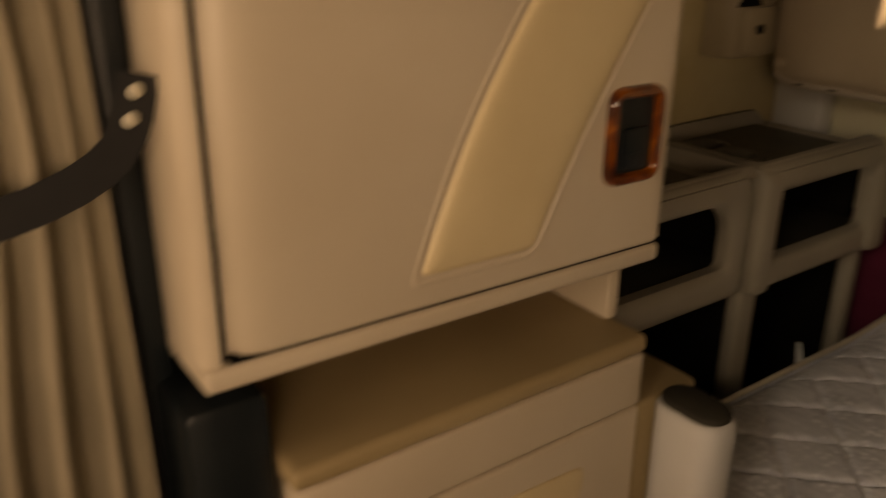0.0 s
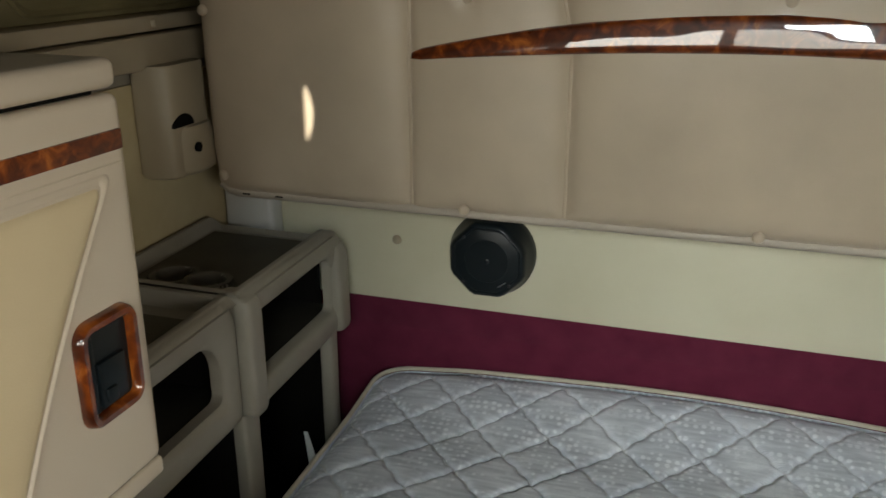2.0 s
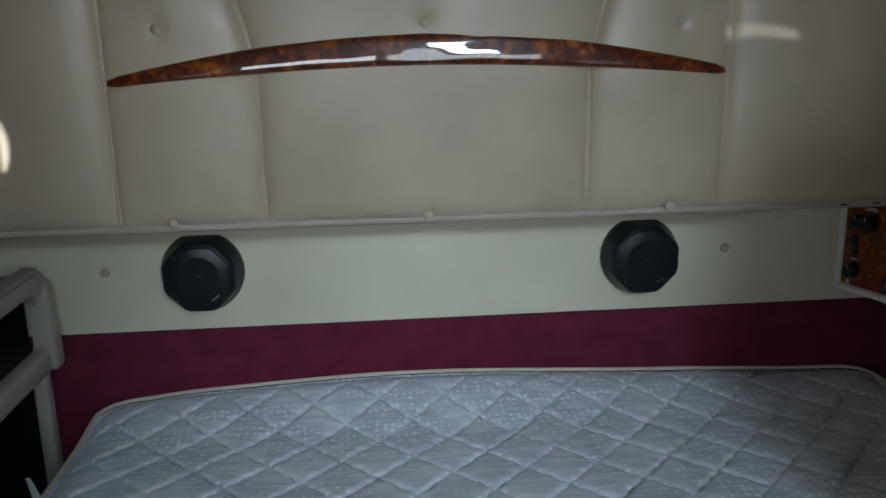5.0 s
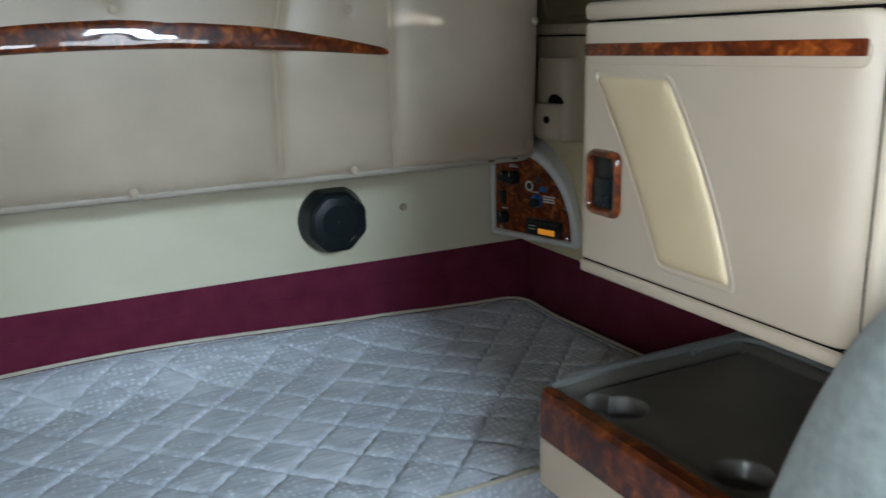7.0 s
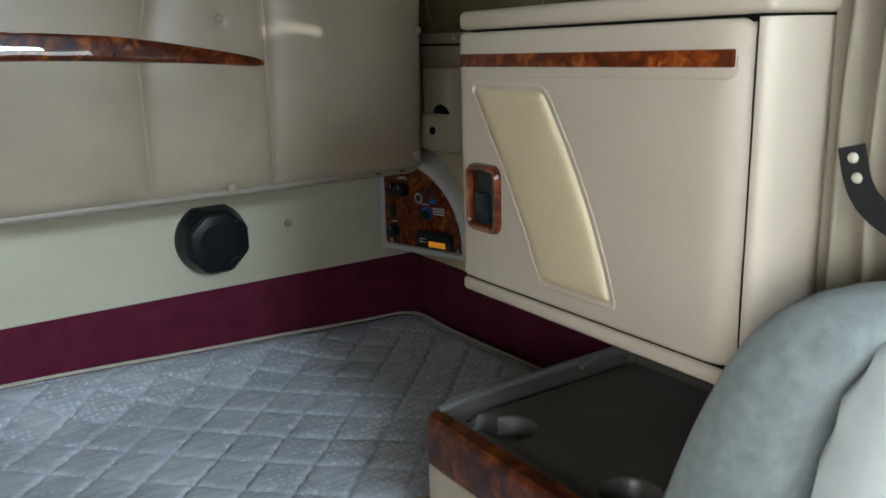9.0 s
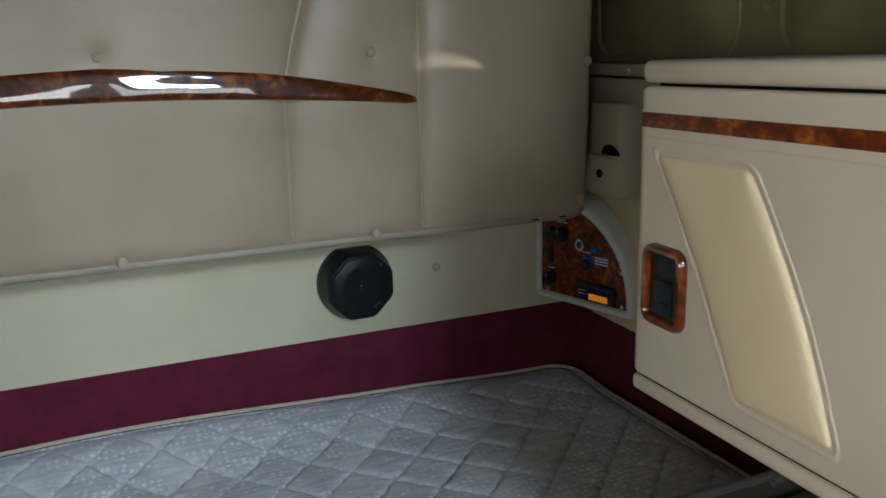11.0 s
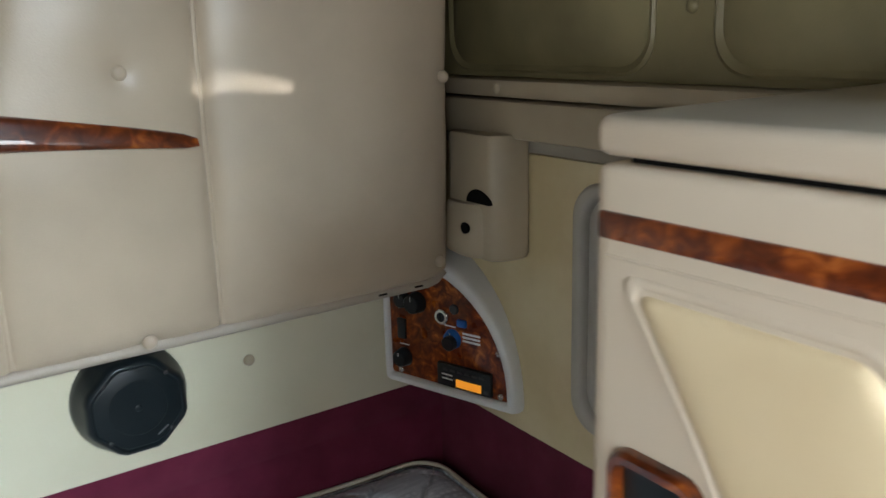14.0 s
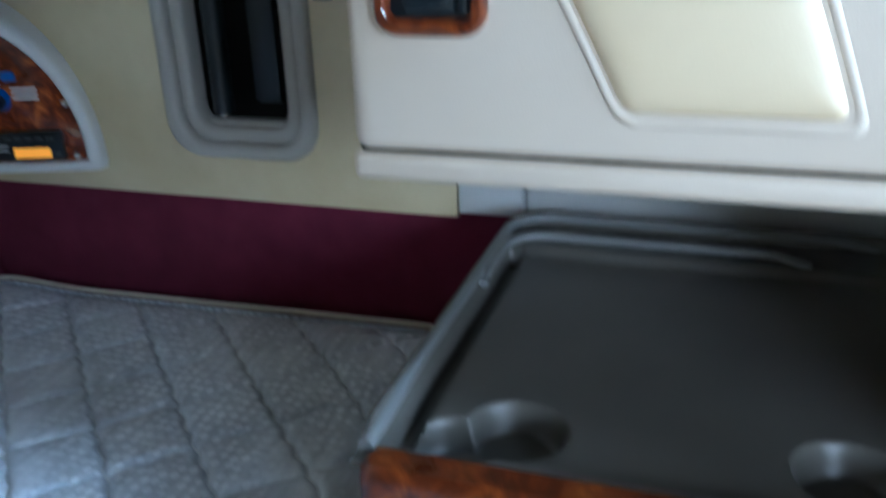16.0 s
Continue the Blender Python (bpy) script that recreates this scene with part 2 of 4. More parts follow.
def part(name, bm, mat, parent=None, label="", m=None, angle=40):
    """Links a bmesh as one mesh, in place, under its thing or part."""
    if m is not None:
        bm.transform(m)
        if m.determinant() < 0:
            bmesh.ops.reverse_faces(bm, faces=bm.faces[:])
    me = bpy.data.meshes.new(name)
    bm.to_mesh(me)
    bm.free()
    me.materials.append(mat)
    me.polygons.foreach_set("use_smooth", [True] * len(me.polygons))
    me.set_sharp_from_angle(angle=radians(angle))
    ob = new(name, me)
    if parent is not None:
        ob.parent = parent
        home = parent.matrix_basis if parent.parent is None else Matrix()
        ob.matrix_parent_inverse = home.inverted()
    if label:
        ob["label"] = label
    return ob


def box(x0, x1, y0, y1, z0, z1, r=0.0, seg=2, bm=None):
    bm = bm or bmesh.new()
    m = Matrix.Translation(((x0 + x1) / 2, (y0 + y1) / 2, (z0 + z1) / 2)) @ Matrix.Diagonal((abs(x1 - x0), abs(y1 - y0), abs(z1 - z0), 1))
    made = bmesh.ops.create_cube(bm, size=1, matrix=m)
    if r:
        edges = list({e for v in made["verts"] for e in v.link_edges})
        bmesh.ops.bevel(bm, geom=edges, offset=r, segments=seg, affect="EDGES", profile=0.5)
    return bm


def axis_map(axis):
    """(u, v, depth) to the world: the plane across that axis."""
    return {"x": lambda u, v, d: (d, u, v), "y": lambda u, v, d: (u, d, v), "z": lambda u, v, d: (u, v, d)}[axis]


def rounded(u0, u1, v0, v1, r, n=5):
    pts = []
    for cu, cv, a0 in ((u1 - r, v1 - r, 0), (u0 + r, v1 - r, 90), (u0 + r, v0 + r, 180), (u1 - r, v0 + r, 270)):
        for k in range(n + 1):
            a = radians(a0 + 90 * k / n)
            pts.append((cu + r * math.cos(a), cv + r * math.sin(a)))
    return pts


def soften(pts, r, n=4):
    """A polygon with its corners rounded by r."""
    out = []
    for i, p in enumerate(pts):
        p, a, b = Vector(p), Vector(pts[i - 1]), Vector(pts[(i + 1) % len(pts)])
        ra = min(r, (a - p).length * 0.45)
        rb = min(r, (b - p).length * 0.45)
        s, e = p + (a - p).normalized() * ra, p + (b - p).normalized() * rb
        for k in range(n + 1):
            t = k / n
            out.append(tuple(s * (1 - t) ** 2 + p * 2 * t * (1 - t) + e * t ** 2))
    return out


def loft(loops, close_first=True, close_last=True, bm=None):
    """Skins rings of 3D points, all of one length."""
    bm = bm or bmesh.new()
    rings = [[bm.verts.new(p) for p in loop] for loop in loops]
    n = len(rings[0])
    for a, b in zip(rings, rings[1:]):
        for k in range(n):
            bm.faces.new((a[k], a[(k + 1) % n], b[(k + 1) % n], b[k]))
    if close_first:
        bm.faces.new(rings[0][::-1])
    if close_last:
        bm.faces.new(rings[-1])
    bmesh.ops.recalc_face_normals(bm, faces=bm.faces[:])
    return bm


def scaled_loop(pts, inset):
    """The outline drawn in by about inset."""
    cu = sum(p[0] for p in pts) / len(pts)
    cv = sum(p[1] for p in pts) / len(pts)
    hu = max(abs(p[0] - cu) for p in pts)
    hv = max(abs(p[1] - cv) for p in pts)
    return [(cu + (u - cu) * (1 - inset / hu), cv + (v - cv) * (1 - inset / hv)) for u, v in pts]


def plate(pts, axis, back, front, edge=0.003):
    """A solid plate with a softened front edge, from the depth back to the depth front."""
    f = axis_map(axis)
    s = 1 if front > back else -1
    loops = [[f(u, v, back) for u, v in pts], [f(u, v, front - s * edge) for u, v in pts],
             [f(u, v, front - s * edge * 0.3) for u, v in scaled_loop(pts, edge * 0.35)], [f(u, v, front) for u, v in scaled_loop(pts, edge)]]
    return loft(loops)


def ring(outer, inner, axis, back, front, edge=0.003):
    """A frame between two outlines with equally many points."""
    f = axis_map(axis)
    s = 1 if front > back else -1
    mid = lambda t: [(a[0] * (1 - t) + b[0] * t, a[1] * (1 - t) + b[1] * t) for a, b in zip(outer, inner)]
    steps = [(0, back), (0, front - s * edge), (0.12, front - s * edge * 0.25), (0.3, front), (0.7, front), (0.88, front - s * edge * 0.25), (1, front - s * edge), (1, back)]
    loops = [[f(u, v, dep) for u, v in mid(t)] for t, dep in steps]
    bm = bmesh.new()
    rings = [[bm.verts.new(p) for p in loop] for loop in loops]
    n = len(outer)
    for i in range(len(rings)):
        a, b = rings[i], rings[(i + 1) % len(rings)]
        for k in range(n):
            bm.faces.new((a[k], a[(k + 1) % n], b[(k + 1) % n], b[k]))
    bmesh.ops.recalc_face_normals(bm, faces=bm.faces[:])
    return bm


def tube(path, r, sides=8, closed=False, bm=None):
    path = [Vector(p) for p in path]
    n = len(path)
    loops = []
    for i, p in enumerate(path):
        a = path[i - 1] if (i or closed) else p
        b = path[(i + 1) % n] if (i < n - 1 or closed) else p
        t = (b - a).normalized()
        side = t.cross(Vector((0, 0, 1)))
        side = side.normalized() if side.length > 0.01 else Vector((1, 0, 0))
        up = side.cross(t)
        loops.append([p + (side * math.cos(2 * math.pi * k / sides) + up * math.sin(2 * math.pi * k / sides)) * r for k in range(sides)])
    if closed:
        return loft(loops + loops[:1], False, False, bm)
    return loft(loops, True, True, bm)


def rod(p, axis, r, length, sides=20, edge=0.0015, r2=None):
    """A turned stub that stands on p along the axis, by length (signed)."""
    f = axis_map(axis)
    i = "xyz".index(axis)
    base = p[i]
    u, v = [p[k] for k in range(3) if k != i]
    s = 1 if length > 0 else -1
    r2 = r if r2 is None else r2
    loops = []
    for rr, dep in ((r, 0), (r2, length - s * edge), (r2 - edge, length)):
        loops.append([f(u + rr * math.cos(2 * math.pi * k / sides), v + rr * math.sin(2 * math.pi * k / sides), base + dep) for k in range(sides)])
    return loft(loops)


def dome(p, axis, r, height, sides=16):
    f = axis_map(axis)
    i = "xyz".index(axis)
    u, v = [p[k] for k in range(3) if k != i]
    loops = []
    for a in (0, 25, 50, 75):
        rr = r * math.cos(radians(a))
        loops.append([f(u + rr * math.cos(2 * math.pi * k / sides), v + rr * math.sin(2 * math.pi * k / sides), p[i] + height * math.sin(radians(a))) for k in range(sides)])
    return loft(loops)


def sheet(nu, nv, place, bm=None):
    """A grid surface; place(u, v) with u and v from 0 to 1 gives the point."""
    bm = bm or bmesh.new()
    verts = [[bm.verts.new(place(i / nu, j / nv)) for i in range(nu + 1)] for j in range(nv + 1)]
    for j in range(nv):
        for i in range(nu):
            bm.faces.new((verts[j][i], verts[j][i + 1], verts[j + 1][i + 1], verts[j + 1][i]))
    return bm


def step(a, b, x):
    t = min(1.0, max(0.0, (x - a) / (b - a)))
    return t * t * (3 - 2 * t)


def dense(pts, gap=0.04):
    """The outline with points at least every gap."""
    out = []
    for i, p in enumerate(pts):
        q = pts[(i + 1) % len(pts)]
        n = max(1, int(math.hypot(q[0] - p[0], q[1] - p[1]) / gap))
        out += [(p[0] + (q[0] - p[0]) * k / n, p[1] + (q[1] - p[1]) * k / n) for k in range(n)]
    return out


MIRROR = Matrix.Diagonal((-1, 1, 1, 1))


# ---- the setting ----
def structure(name, bm, mat, label):
    return tagged(part(name, bm, mat), label, name.split("_")[0], kind="structure")


structure("floor", box(-1.2, 1.2, -1.6, 2.1, -0.05, 0.0), CARPET, "dark worn carpet over the cab floor")


def ceiling():
    """One slab with added, unseen light openings: roof window, slit, fine gaps, small hole."""
    bm = bmesh.new()
    hx, hy, rx, ry = (-0.45, -0.15), (0.75, 1.07), (0.9, 1.15), (0.98, 1.2)
    box(-1.2, 1.2, -1.6, -1.14, 2.15, 2.2, bm=bm)
    box(-1.2, 0.16, -1.14, -0.58, 2.15, 2.2, bm=bm)   # round the added light opening
    box(0.6, 1.2, -1.14, -0.58, 2.15, 2.2, bm=bm)
    box(-1.2, 1.2, -0.58, hy[0], 2.15, 2.2, bm=bm)
    box(-1.2, 1.2, ry[1], 2.1, 2.15, 2.2, bm=bm)
    px, py = (-0.712, -0.676), (1.137, 1.165)   # small made-up hole that drops a sun glint on the side rail
    box(-1.2, hx[0], hy[0], py[0], 2.15, 2.2, bm=bm)
    box(-1.2, hx[0], py[1], ry[1], 2.15, 2.2, bm=bm)
    box(-1.2, px[0], py[0], py[1], 2.15, 2.2, bm=bm)
    box(px[1], hx[0], py[0], py[1], 2.15, 2.2, bm=bm)
    box(hx[1], rx[0], hy[0], ry[1], 2.15, 2.2, bm=bm)
    box(hx[0], hx[1], hy[1], ry[1], 2.15, 2.2, bm=bm)
    box(rx[0], 1.2, hy[0], ry[0], 2.15, 2.2, bm=bm)
    box(rx[1], 1.2, ry[0], ry[1], 2.15, 2.2, bm=bm)

    def leaf(pts, thick=0.006):
        loft([[(x, y, z) for x, y in pts] for z in (2.15, 2.15 + thick)], bm=bm)
    # leaves either side of the slit that shapes one sun patch
    cx, cy, half, wide = SUN_SLIT
    k = math.tan(radians(SUN_AZ))
    p0, p1 = (cx - k * half, cy + half), (cx + k * half, cy - half)
    w = wide / 2
    tip = w * 0.3
    leaf([(hx[0], hy[0]), (p1[0] - w, hy[0]), (p1[0] - w, p1[1]), (p0[0] - w, p0[1]), (p0[0] - w, hy[1]), (hx[0], hy[1])])
    right = [(p1[0] - tip, p1[1]), ((cx * 0.5 + p1[0] * 0.5) + w * 0.75, (cy + p1[1]) / 2), (cx + w, cy), ((cx * 0.5 + p0[0] * 0.5) + w * 0.75, (cy + p0[1]) / 2), (p0[0] - tip, p0[1])]
    leaf([(p1[0] - tip, hy[0]), (hx[1], hy[0]), (hx[1], hy[1]), (p0[0] - tip, hy[1])] + right[::-1])
    leaf([(p0[0] - w, p0[1]), (p0[0] - tip, p0[1]), (p0[0] - tip, hy[1]), (p0[0] - w, hy[1])])
    leaf([(p1[0] - w, hy[0]), (p1[0] - tip, hy[0]), (p1[0] - tip, p1[1]), (p1[0] - w, p1[1])])
    # fine gaps for the second sun patch, shut at both ends
    lx0, lx1 = SUN_GAP_SPAN
    leaf([(rx[0], ry[0]), (lx0, ry[0]), (lx0, ry[1]), (rx[0], ry[1])])
    leaf([(lx1, ry[0]), (rx[1], ry[0]), (rx[1], ry[1]), (lx1, ry[1])])
    y = ry[0]
    for y0, y1, xs, xe in SUN_GAPS:
        leaf([(lx0, y), (lx1, y), (lx1, y0), (lx0, y0)], 0.0002)
        leaf([(lx0, y0), (xs, y0), (xs, y1), (lx0, y1)], 0.0002)
        leaf([(xe, y0), (lx1, y0), (lx1, y1), (xe, y1)], 0.0002)
        y = y1
    leaf([(lx0, y), (lx1, y), (lx1, ry[1]), (lx0, ry[1])])
    return bm


SUN_SLIT = (-0.305, 0.9, 0.049, 0.016)   # made-up roof slit for a sun patch: centre, half length, width
SUN_GAP_SPAN = (0.903, 1.115)


def sun_gap(i):
    """One gap that shapes the sun patch: from, to, and its two ends. The gaps lean across the opening and narrow
    towards the rear.
    """
    q = i / 52
    y = 1.0715 + 0.0022 * i
    skew = 0.961 - 0.0012 * i
    first = skew + 0.128 * max(0.0, 1 - q / 0.22)
    last = skew + max(0.02, 0.13 * min(1.0, 1 - (q - 0.13) / 0.4))
    wide = 0.0002 + 0.00055 * max(0.08, 1 - q / 0.55)
    return y, y + wide, first, max(first + 0.002, last)


SUN_GAPS = [sun_gap(i) for i in range(46)]
structure("ceiling", ceiling(), CAB, "dark lined cab ceiling with added, unseen openings for light")


def wall_across_y(y0, y1, openings, zt=2.15):
    """A wall along x between x -1.2 and 1.2, with openings (x0, x1, z0, z1) in one row."""
    bm = bmesh.new()
    z0, z1 = openings[0][2], openings[0][3]
    box(-1.2, 1.2, y0, y1, 0, z0, bm=bm)
    box(-1.2, 1.2, y0, y1, z1, zt, bm=bm)
    xs = [-1.2] + [x for o in openings for x in o[:2]] + [1.2]
    for a, b in zip(xs[::2], xs[1::2]):
        box(a, b, y0, y1, z0, z1, bm=bm)
    return bm


structure("wall_front", wall_across_y(-1.6, -1.5, [(-0.92, -0.05, 1.31, 1.94), (0.05, 0.92, 1.31, 1.94)]), CAB, "front cab wall with a split windshield opening")
structure("wall_back", box(-1.12, 1.12, 2.03, 2.1, 0, 2.15), CAB, "dark rear wall behind the sleeper lining")
for s, nm in ((1, "wall_right"), (-1, "wall_left")):
    bm = bmesh.new()
    x0, x1 = sorted((s * 1.125, s * 1.2))
    box(x0, x1, -1.5, -1.1, 0, 2.15, bm=bm)
    box(x0, x1, -1.1, -0.14, 0, 1.22, bm=bm)
    box(x0, x1, -1.1, -0.14, 1.82, 2.15, bm=bm)
    box(x0, x1, -0.14, 2.1, 0, 2.15, bm=bm)
    structure(nm, bm, CAB, "dark lined side wall of the cab with a door window opening")

# cream lining of the rear wall, and the burgundy carpet below it
structure("lining_back", box(-1.08, 1.08, 2.0, 2.03, 0.873, 1.4, 0.004), CREAM, "cream moulded plastic lining below the folded bunk")
burg = structure("trim_carpet_back", box(-1.12, 1.12, 2.012, 2.03, 0.3, 0.8075), BURGUNDY, "burgundy carpet band along the rear wall")
part("seam_band", box(-1.11, 1.11, 2.007, 2.03, 0.8085, 0.872, 0.003), BURGUNDY, burg)
for s, nm in ((1, "right"), (-1, "left")):
    x0, x1 = sorted((s * 1.105, s * 1.125))
    structure("trim_carpet_" + nm, box(x0, x1, 0.6, 2.012, 0.3, 0.8725), BURGUNDY, "burgundy carpet band along the side wall")


def side_lining(s, nm):
    m = None if s > 0 else MIRROR
    # the lower cream panel, with the opening of the window niche
    bm = bmesh.new()
    x0, x1 = 1.08, 1.105
    for y0, y1, z0, z1 in ((1.155, 1.375, 0.868, 1.361), (1.375, 1.58, 0.868, 0.95), (1.375, 1.58, 1.318, 1.361), (1.58, 2.0, 0.868, 1.361)):
        box(x0, x1, y0, y1, z0, z1, bm=bm)
    tagged(part("lining_" + nm, bm, AGED, m=m), "yellowed cream moulded plastic side lining of the sleeper", "wall lining", kind="structure")
    tagged(part("post_" + nm, box(1.078, 1.105, 1.062, 1.152, 0.874, 1.361, 0.004), GREYBLUE, m=m), "pale grey plastic post cover beside the cabinet", "trim", kind="structure")
    tagged(part("panel_low_" + nm, box(1.085, 1.105, 0.57, 1.06, 0.874, 1.361, 0.004), GREYBLUE, m=m), "pale grey plastic wall panel below the cabinet", "trim", kind="structure")
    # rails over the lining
    # Grey strip puts the shadow below the side rail into colour.
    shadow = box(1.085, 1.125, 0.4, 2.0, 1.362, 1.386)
    tagged(part("trim_recess_" + nm, shadow, GREY, m=m), "grey strip standing in for the shadow below the side rail", "trim", kind="structure")
    rail = tagged(part("trim_rail_" + nm, box(1.045, 1.125, 0.4, 2.0, 1.387, 1.446, 0.006), TRIM, m=m), "tan plastic rail along the sleeper side wall", "trim", kind="structure")
    part("rail_lip", box(1.058, 1.125, 0.4, 2.0, 1.4495, 1.477, 0.004), TRIM, rail, m=m)
    for y in (1.757, 1.238, 0.75):
        part("button", dome((1.059, y, 1.463), "x", 0.009, -0.006), TRIM, rail, m=m)

    # padded upper wall: two soft cushions in a flat vinyl field
    def pad(y0, y1, z0, z1):
        rim = dense(rounded(y0, y1, z0, z1, 0.055, 6), 0.02)
        f = axis_map("x")
        loops = []
        for inset, dep in ((0, 1.115), (0.0, 1.106), (0.004, 1.1025), (0.012, 1.1075), (0.02, 1.104), (0.035, 1.099), (0.05, 1.095), (0.075, 1.0905), (0.1, 1.0875), (0.13, 1.086), (0.16, 1.085), (0.2, 1.085)):
            fold = 0.011 * step(0.012, 0.06, inset)   # slack folds in the loose cover
            loops.append([f(u, v, dep + fold * noise.noise(Vector((u * 11 + v * 5, v * 2.5, 3 + y0)))) for u, v in scaled_loop(rim, inset)])
        return loft(loops)
    upper = tagged(part("padding_" + nm, box(1.108, 1.125, 0.4, 2.03, 1.478, 2.15), VINYL_DARK, m=m), "olive-grey padded vinyl on the upper side wall", "wall padding", kind="structure")
    part("cushion", pad(1.475, 1.95, 1.486, 2.05), VINYL_DARK, upper, m=m)
    part("cushion", pad(0.72, 1.38, 1.488, 2.05), VINYL_DARK, upper, m=m)
    for z in (1.577, 1.85):
        part("button", dome((1.109, 1.416, z), "x", 0.01, -0.008), VINYL_DARK, upper, m=m)


side_lining(1, "right")
side_lining(-1, "left")


# ---- the folded upper bunk ----
def bunk():
    t = thing("folded_bunk", 0, 1.9, 1.14, "folded upper bunk quilted in beige vinyl with a burl trim bar", "bunk")
    part("back_board", box(-0.975, 0.975, 1.83, 1.965, 1.156, 1.96, 0.02), VINYL, t)
    zb, zt = 1.148, 1.965

    def seam(i, z):
        if i in (0, 5):
            return -0.994 if i == 0 else 0.994
        if i in (1, 4):
            return (-0.594 if i == 1 else 0.594) * (1 - 0.015 * (z - 1.15))
        bow = max(0.0, z - 1.45)
        return (-1 if i == 2 else 1) * (0.317 + 0.2 * bow + 0.35 * bow * bow)

    buttons = [(-0.485, 1.516), (-0.002, 1.52), (0.485, 1.516), (-0.492, 1.156), (-0.002, 1.155), (0.486, 1.156), (0.97, 1.182), (-0.971, 1.18), (0.978, 1.485), (-0.978, 1.485)]
    def foot(x, r=0.042):
        """How far the lower edge is rounded up at the outer corners."""
        over = min(r, max(0.0, abs(x) - (0.994 - r)))
        return r - math.sqrt(r * r - over * over)

    for i in range(5):
        def place(u, v):
            z = zb + (zt - zb) * v
            a, b = seam(i, z), seam(i + 1, z)
            x = a + (b - a) * u
            z += foot(x) * (1 - v)
            e = min((x - a), (b - x))
            ez = min(z - zb, zt - z)
            fat = 0.011 * (1 - math.exp(-e / 0.009)) + 0.018 * (1 - math.exp(-e / 0.05))
            fat *= 1 - 0.72 * math.exp(-ez / 0.012) - 0.2 * math.exp(-ez / 0.04)
            if (u < 1e-6 and i == 0) or (u > 1 - 1e-6 and i == 4):
                fat = -0.03
            y = 1.817 - 0.033 * (z - 1.155) - fat
            for bx, bz in buttons:
                dd = math.hypot(x - bx, z - bz)
                y += 0.005 * math.exp(-(dd / 0.016) ** 2) + 0.0026 * math.exp(-(dd / 0.045) ** 2)
            # slack folds that run down from the seams and buttons
            y += 0.0026 * math.exp(-e / 0.06) * noise.noise(Vector((x * 9, 5.3 * i, z * 24)))
            y += 0.0032 * noise.noise(Vector((x * 5, 3.1 * i, z * 4))) + 0.0008 * noise.noise(Vector((x * 22, i, z * 9)))
            y += 0.0018 * math.exp(-(z - zb) / 0.05) * noise.noise(Vector((x * 30, 7.7, z * 12)))
            return (x, y, z)
        part("quilted_panel", sheet(70, 110, place), VINYL, t, angle=80)
    # welted seams between the panels
    for i in range(1, 5):
        run = [(seam(i, z), 1.8168 - 0.033 * (z - 1.155), z) for z in (zb + 0.006 + (zt - zb - 0.012) * k / 40 for k in range(41))]
        part("welt", tube(run, 0.0046, 12), VINYL, t)
    # rolled lower edge
    part("lower_edge", tube([(x / 60 * 0.985, 1.818, 1.144 + foot(x / 60 * 0.985)) for x in range(-60, 61)], 0.009, 10), EDGING, t, "grey rolled piping")
    for x in (-0.93, -0.86, 0.86, 0.93):
        part("slot", box(x - 0.008, x + 0.008, 1.8075, 1.8125, 1.1425, 1.1455, 0.001), DARK, t, "small dark slot in the lower edge")
    part("bottom_board", box(-0.945, 0.945, 1.825, 1.96, 1.138, 1.155, 0.004), EDGING, t)
    for bx, bz in buttons:
        part("button", dome((bx, (1.7975 if abs(bx) < 0.9 and bz > 1.2 else 1.8 if abs(bx) < 0.9 else 1.803) - 0.033 * (bz - 1.155), bz), "y", 0.0105, -0.0058), VINYL, t)

    # arched burl bar, thickest in the middle
    def bar():
        loops = []
        n = 72
        for k in range(n + 1):
            x = -0.577 + 1.149 * k / n
            q = (x + 0.0025) / 0.5745
            top = 1.5015 - 0.07 * abs(q) ** 1.9
            bot = 1.4435 - 0.029 * abs(q) ** 1.8
            if k in (0, n):
                top, bot = top - 0.003, bot + 0.003
            h = top - bot
            mid = (top + bot) / 2
            prof = []
            for q2 in (-1, -0.99, -0.96, -0.91, -0.84, -0.7, -0.5, -0.25, 0, 0.25, 0.5, 0.7, 0.84, 0.91, 0.96, 0.99, 1):
                y = 1.7715 + 0.031 * (0.095 * q2 + 0.055 * q2 * q2) + 0.008 * abs(q2) ** 16 + 0.0009 * noise.noise(Vector((x * 11, q2 * 1.3, 2)))
                prof.append((x, y, mid + q2 * h / 2))
            prof += [(x, 1.805, top - 0.004), (x, 1.805, bot + 0.004)]
            loops.append(prof)
        return loft(loops)
    part("trim_bar", bar(), BURL, t, "glossy dark burl wood trim bar")


bunk()


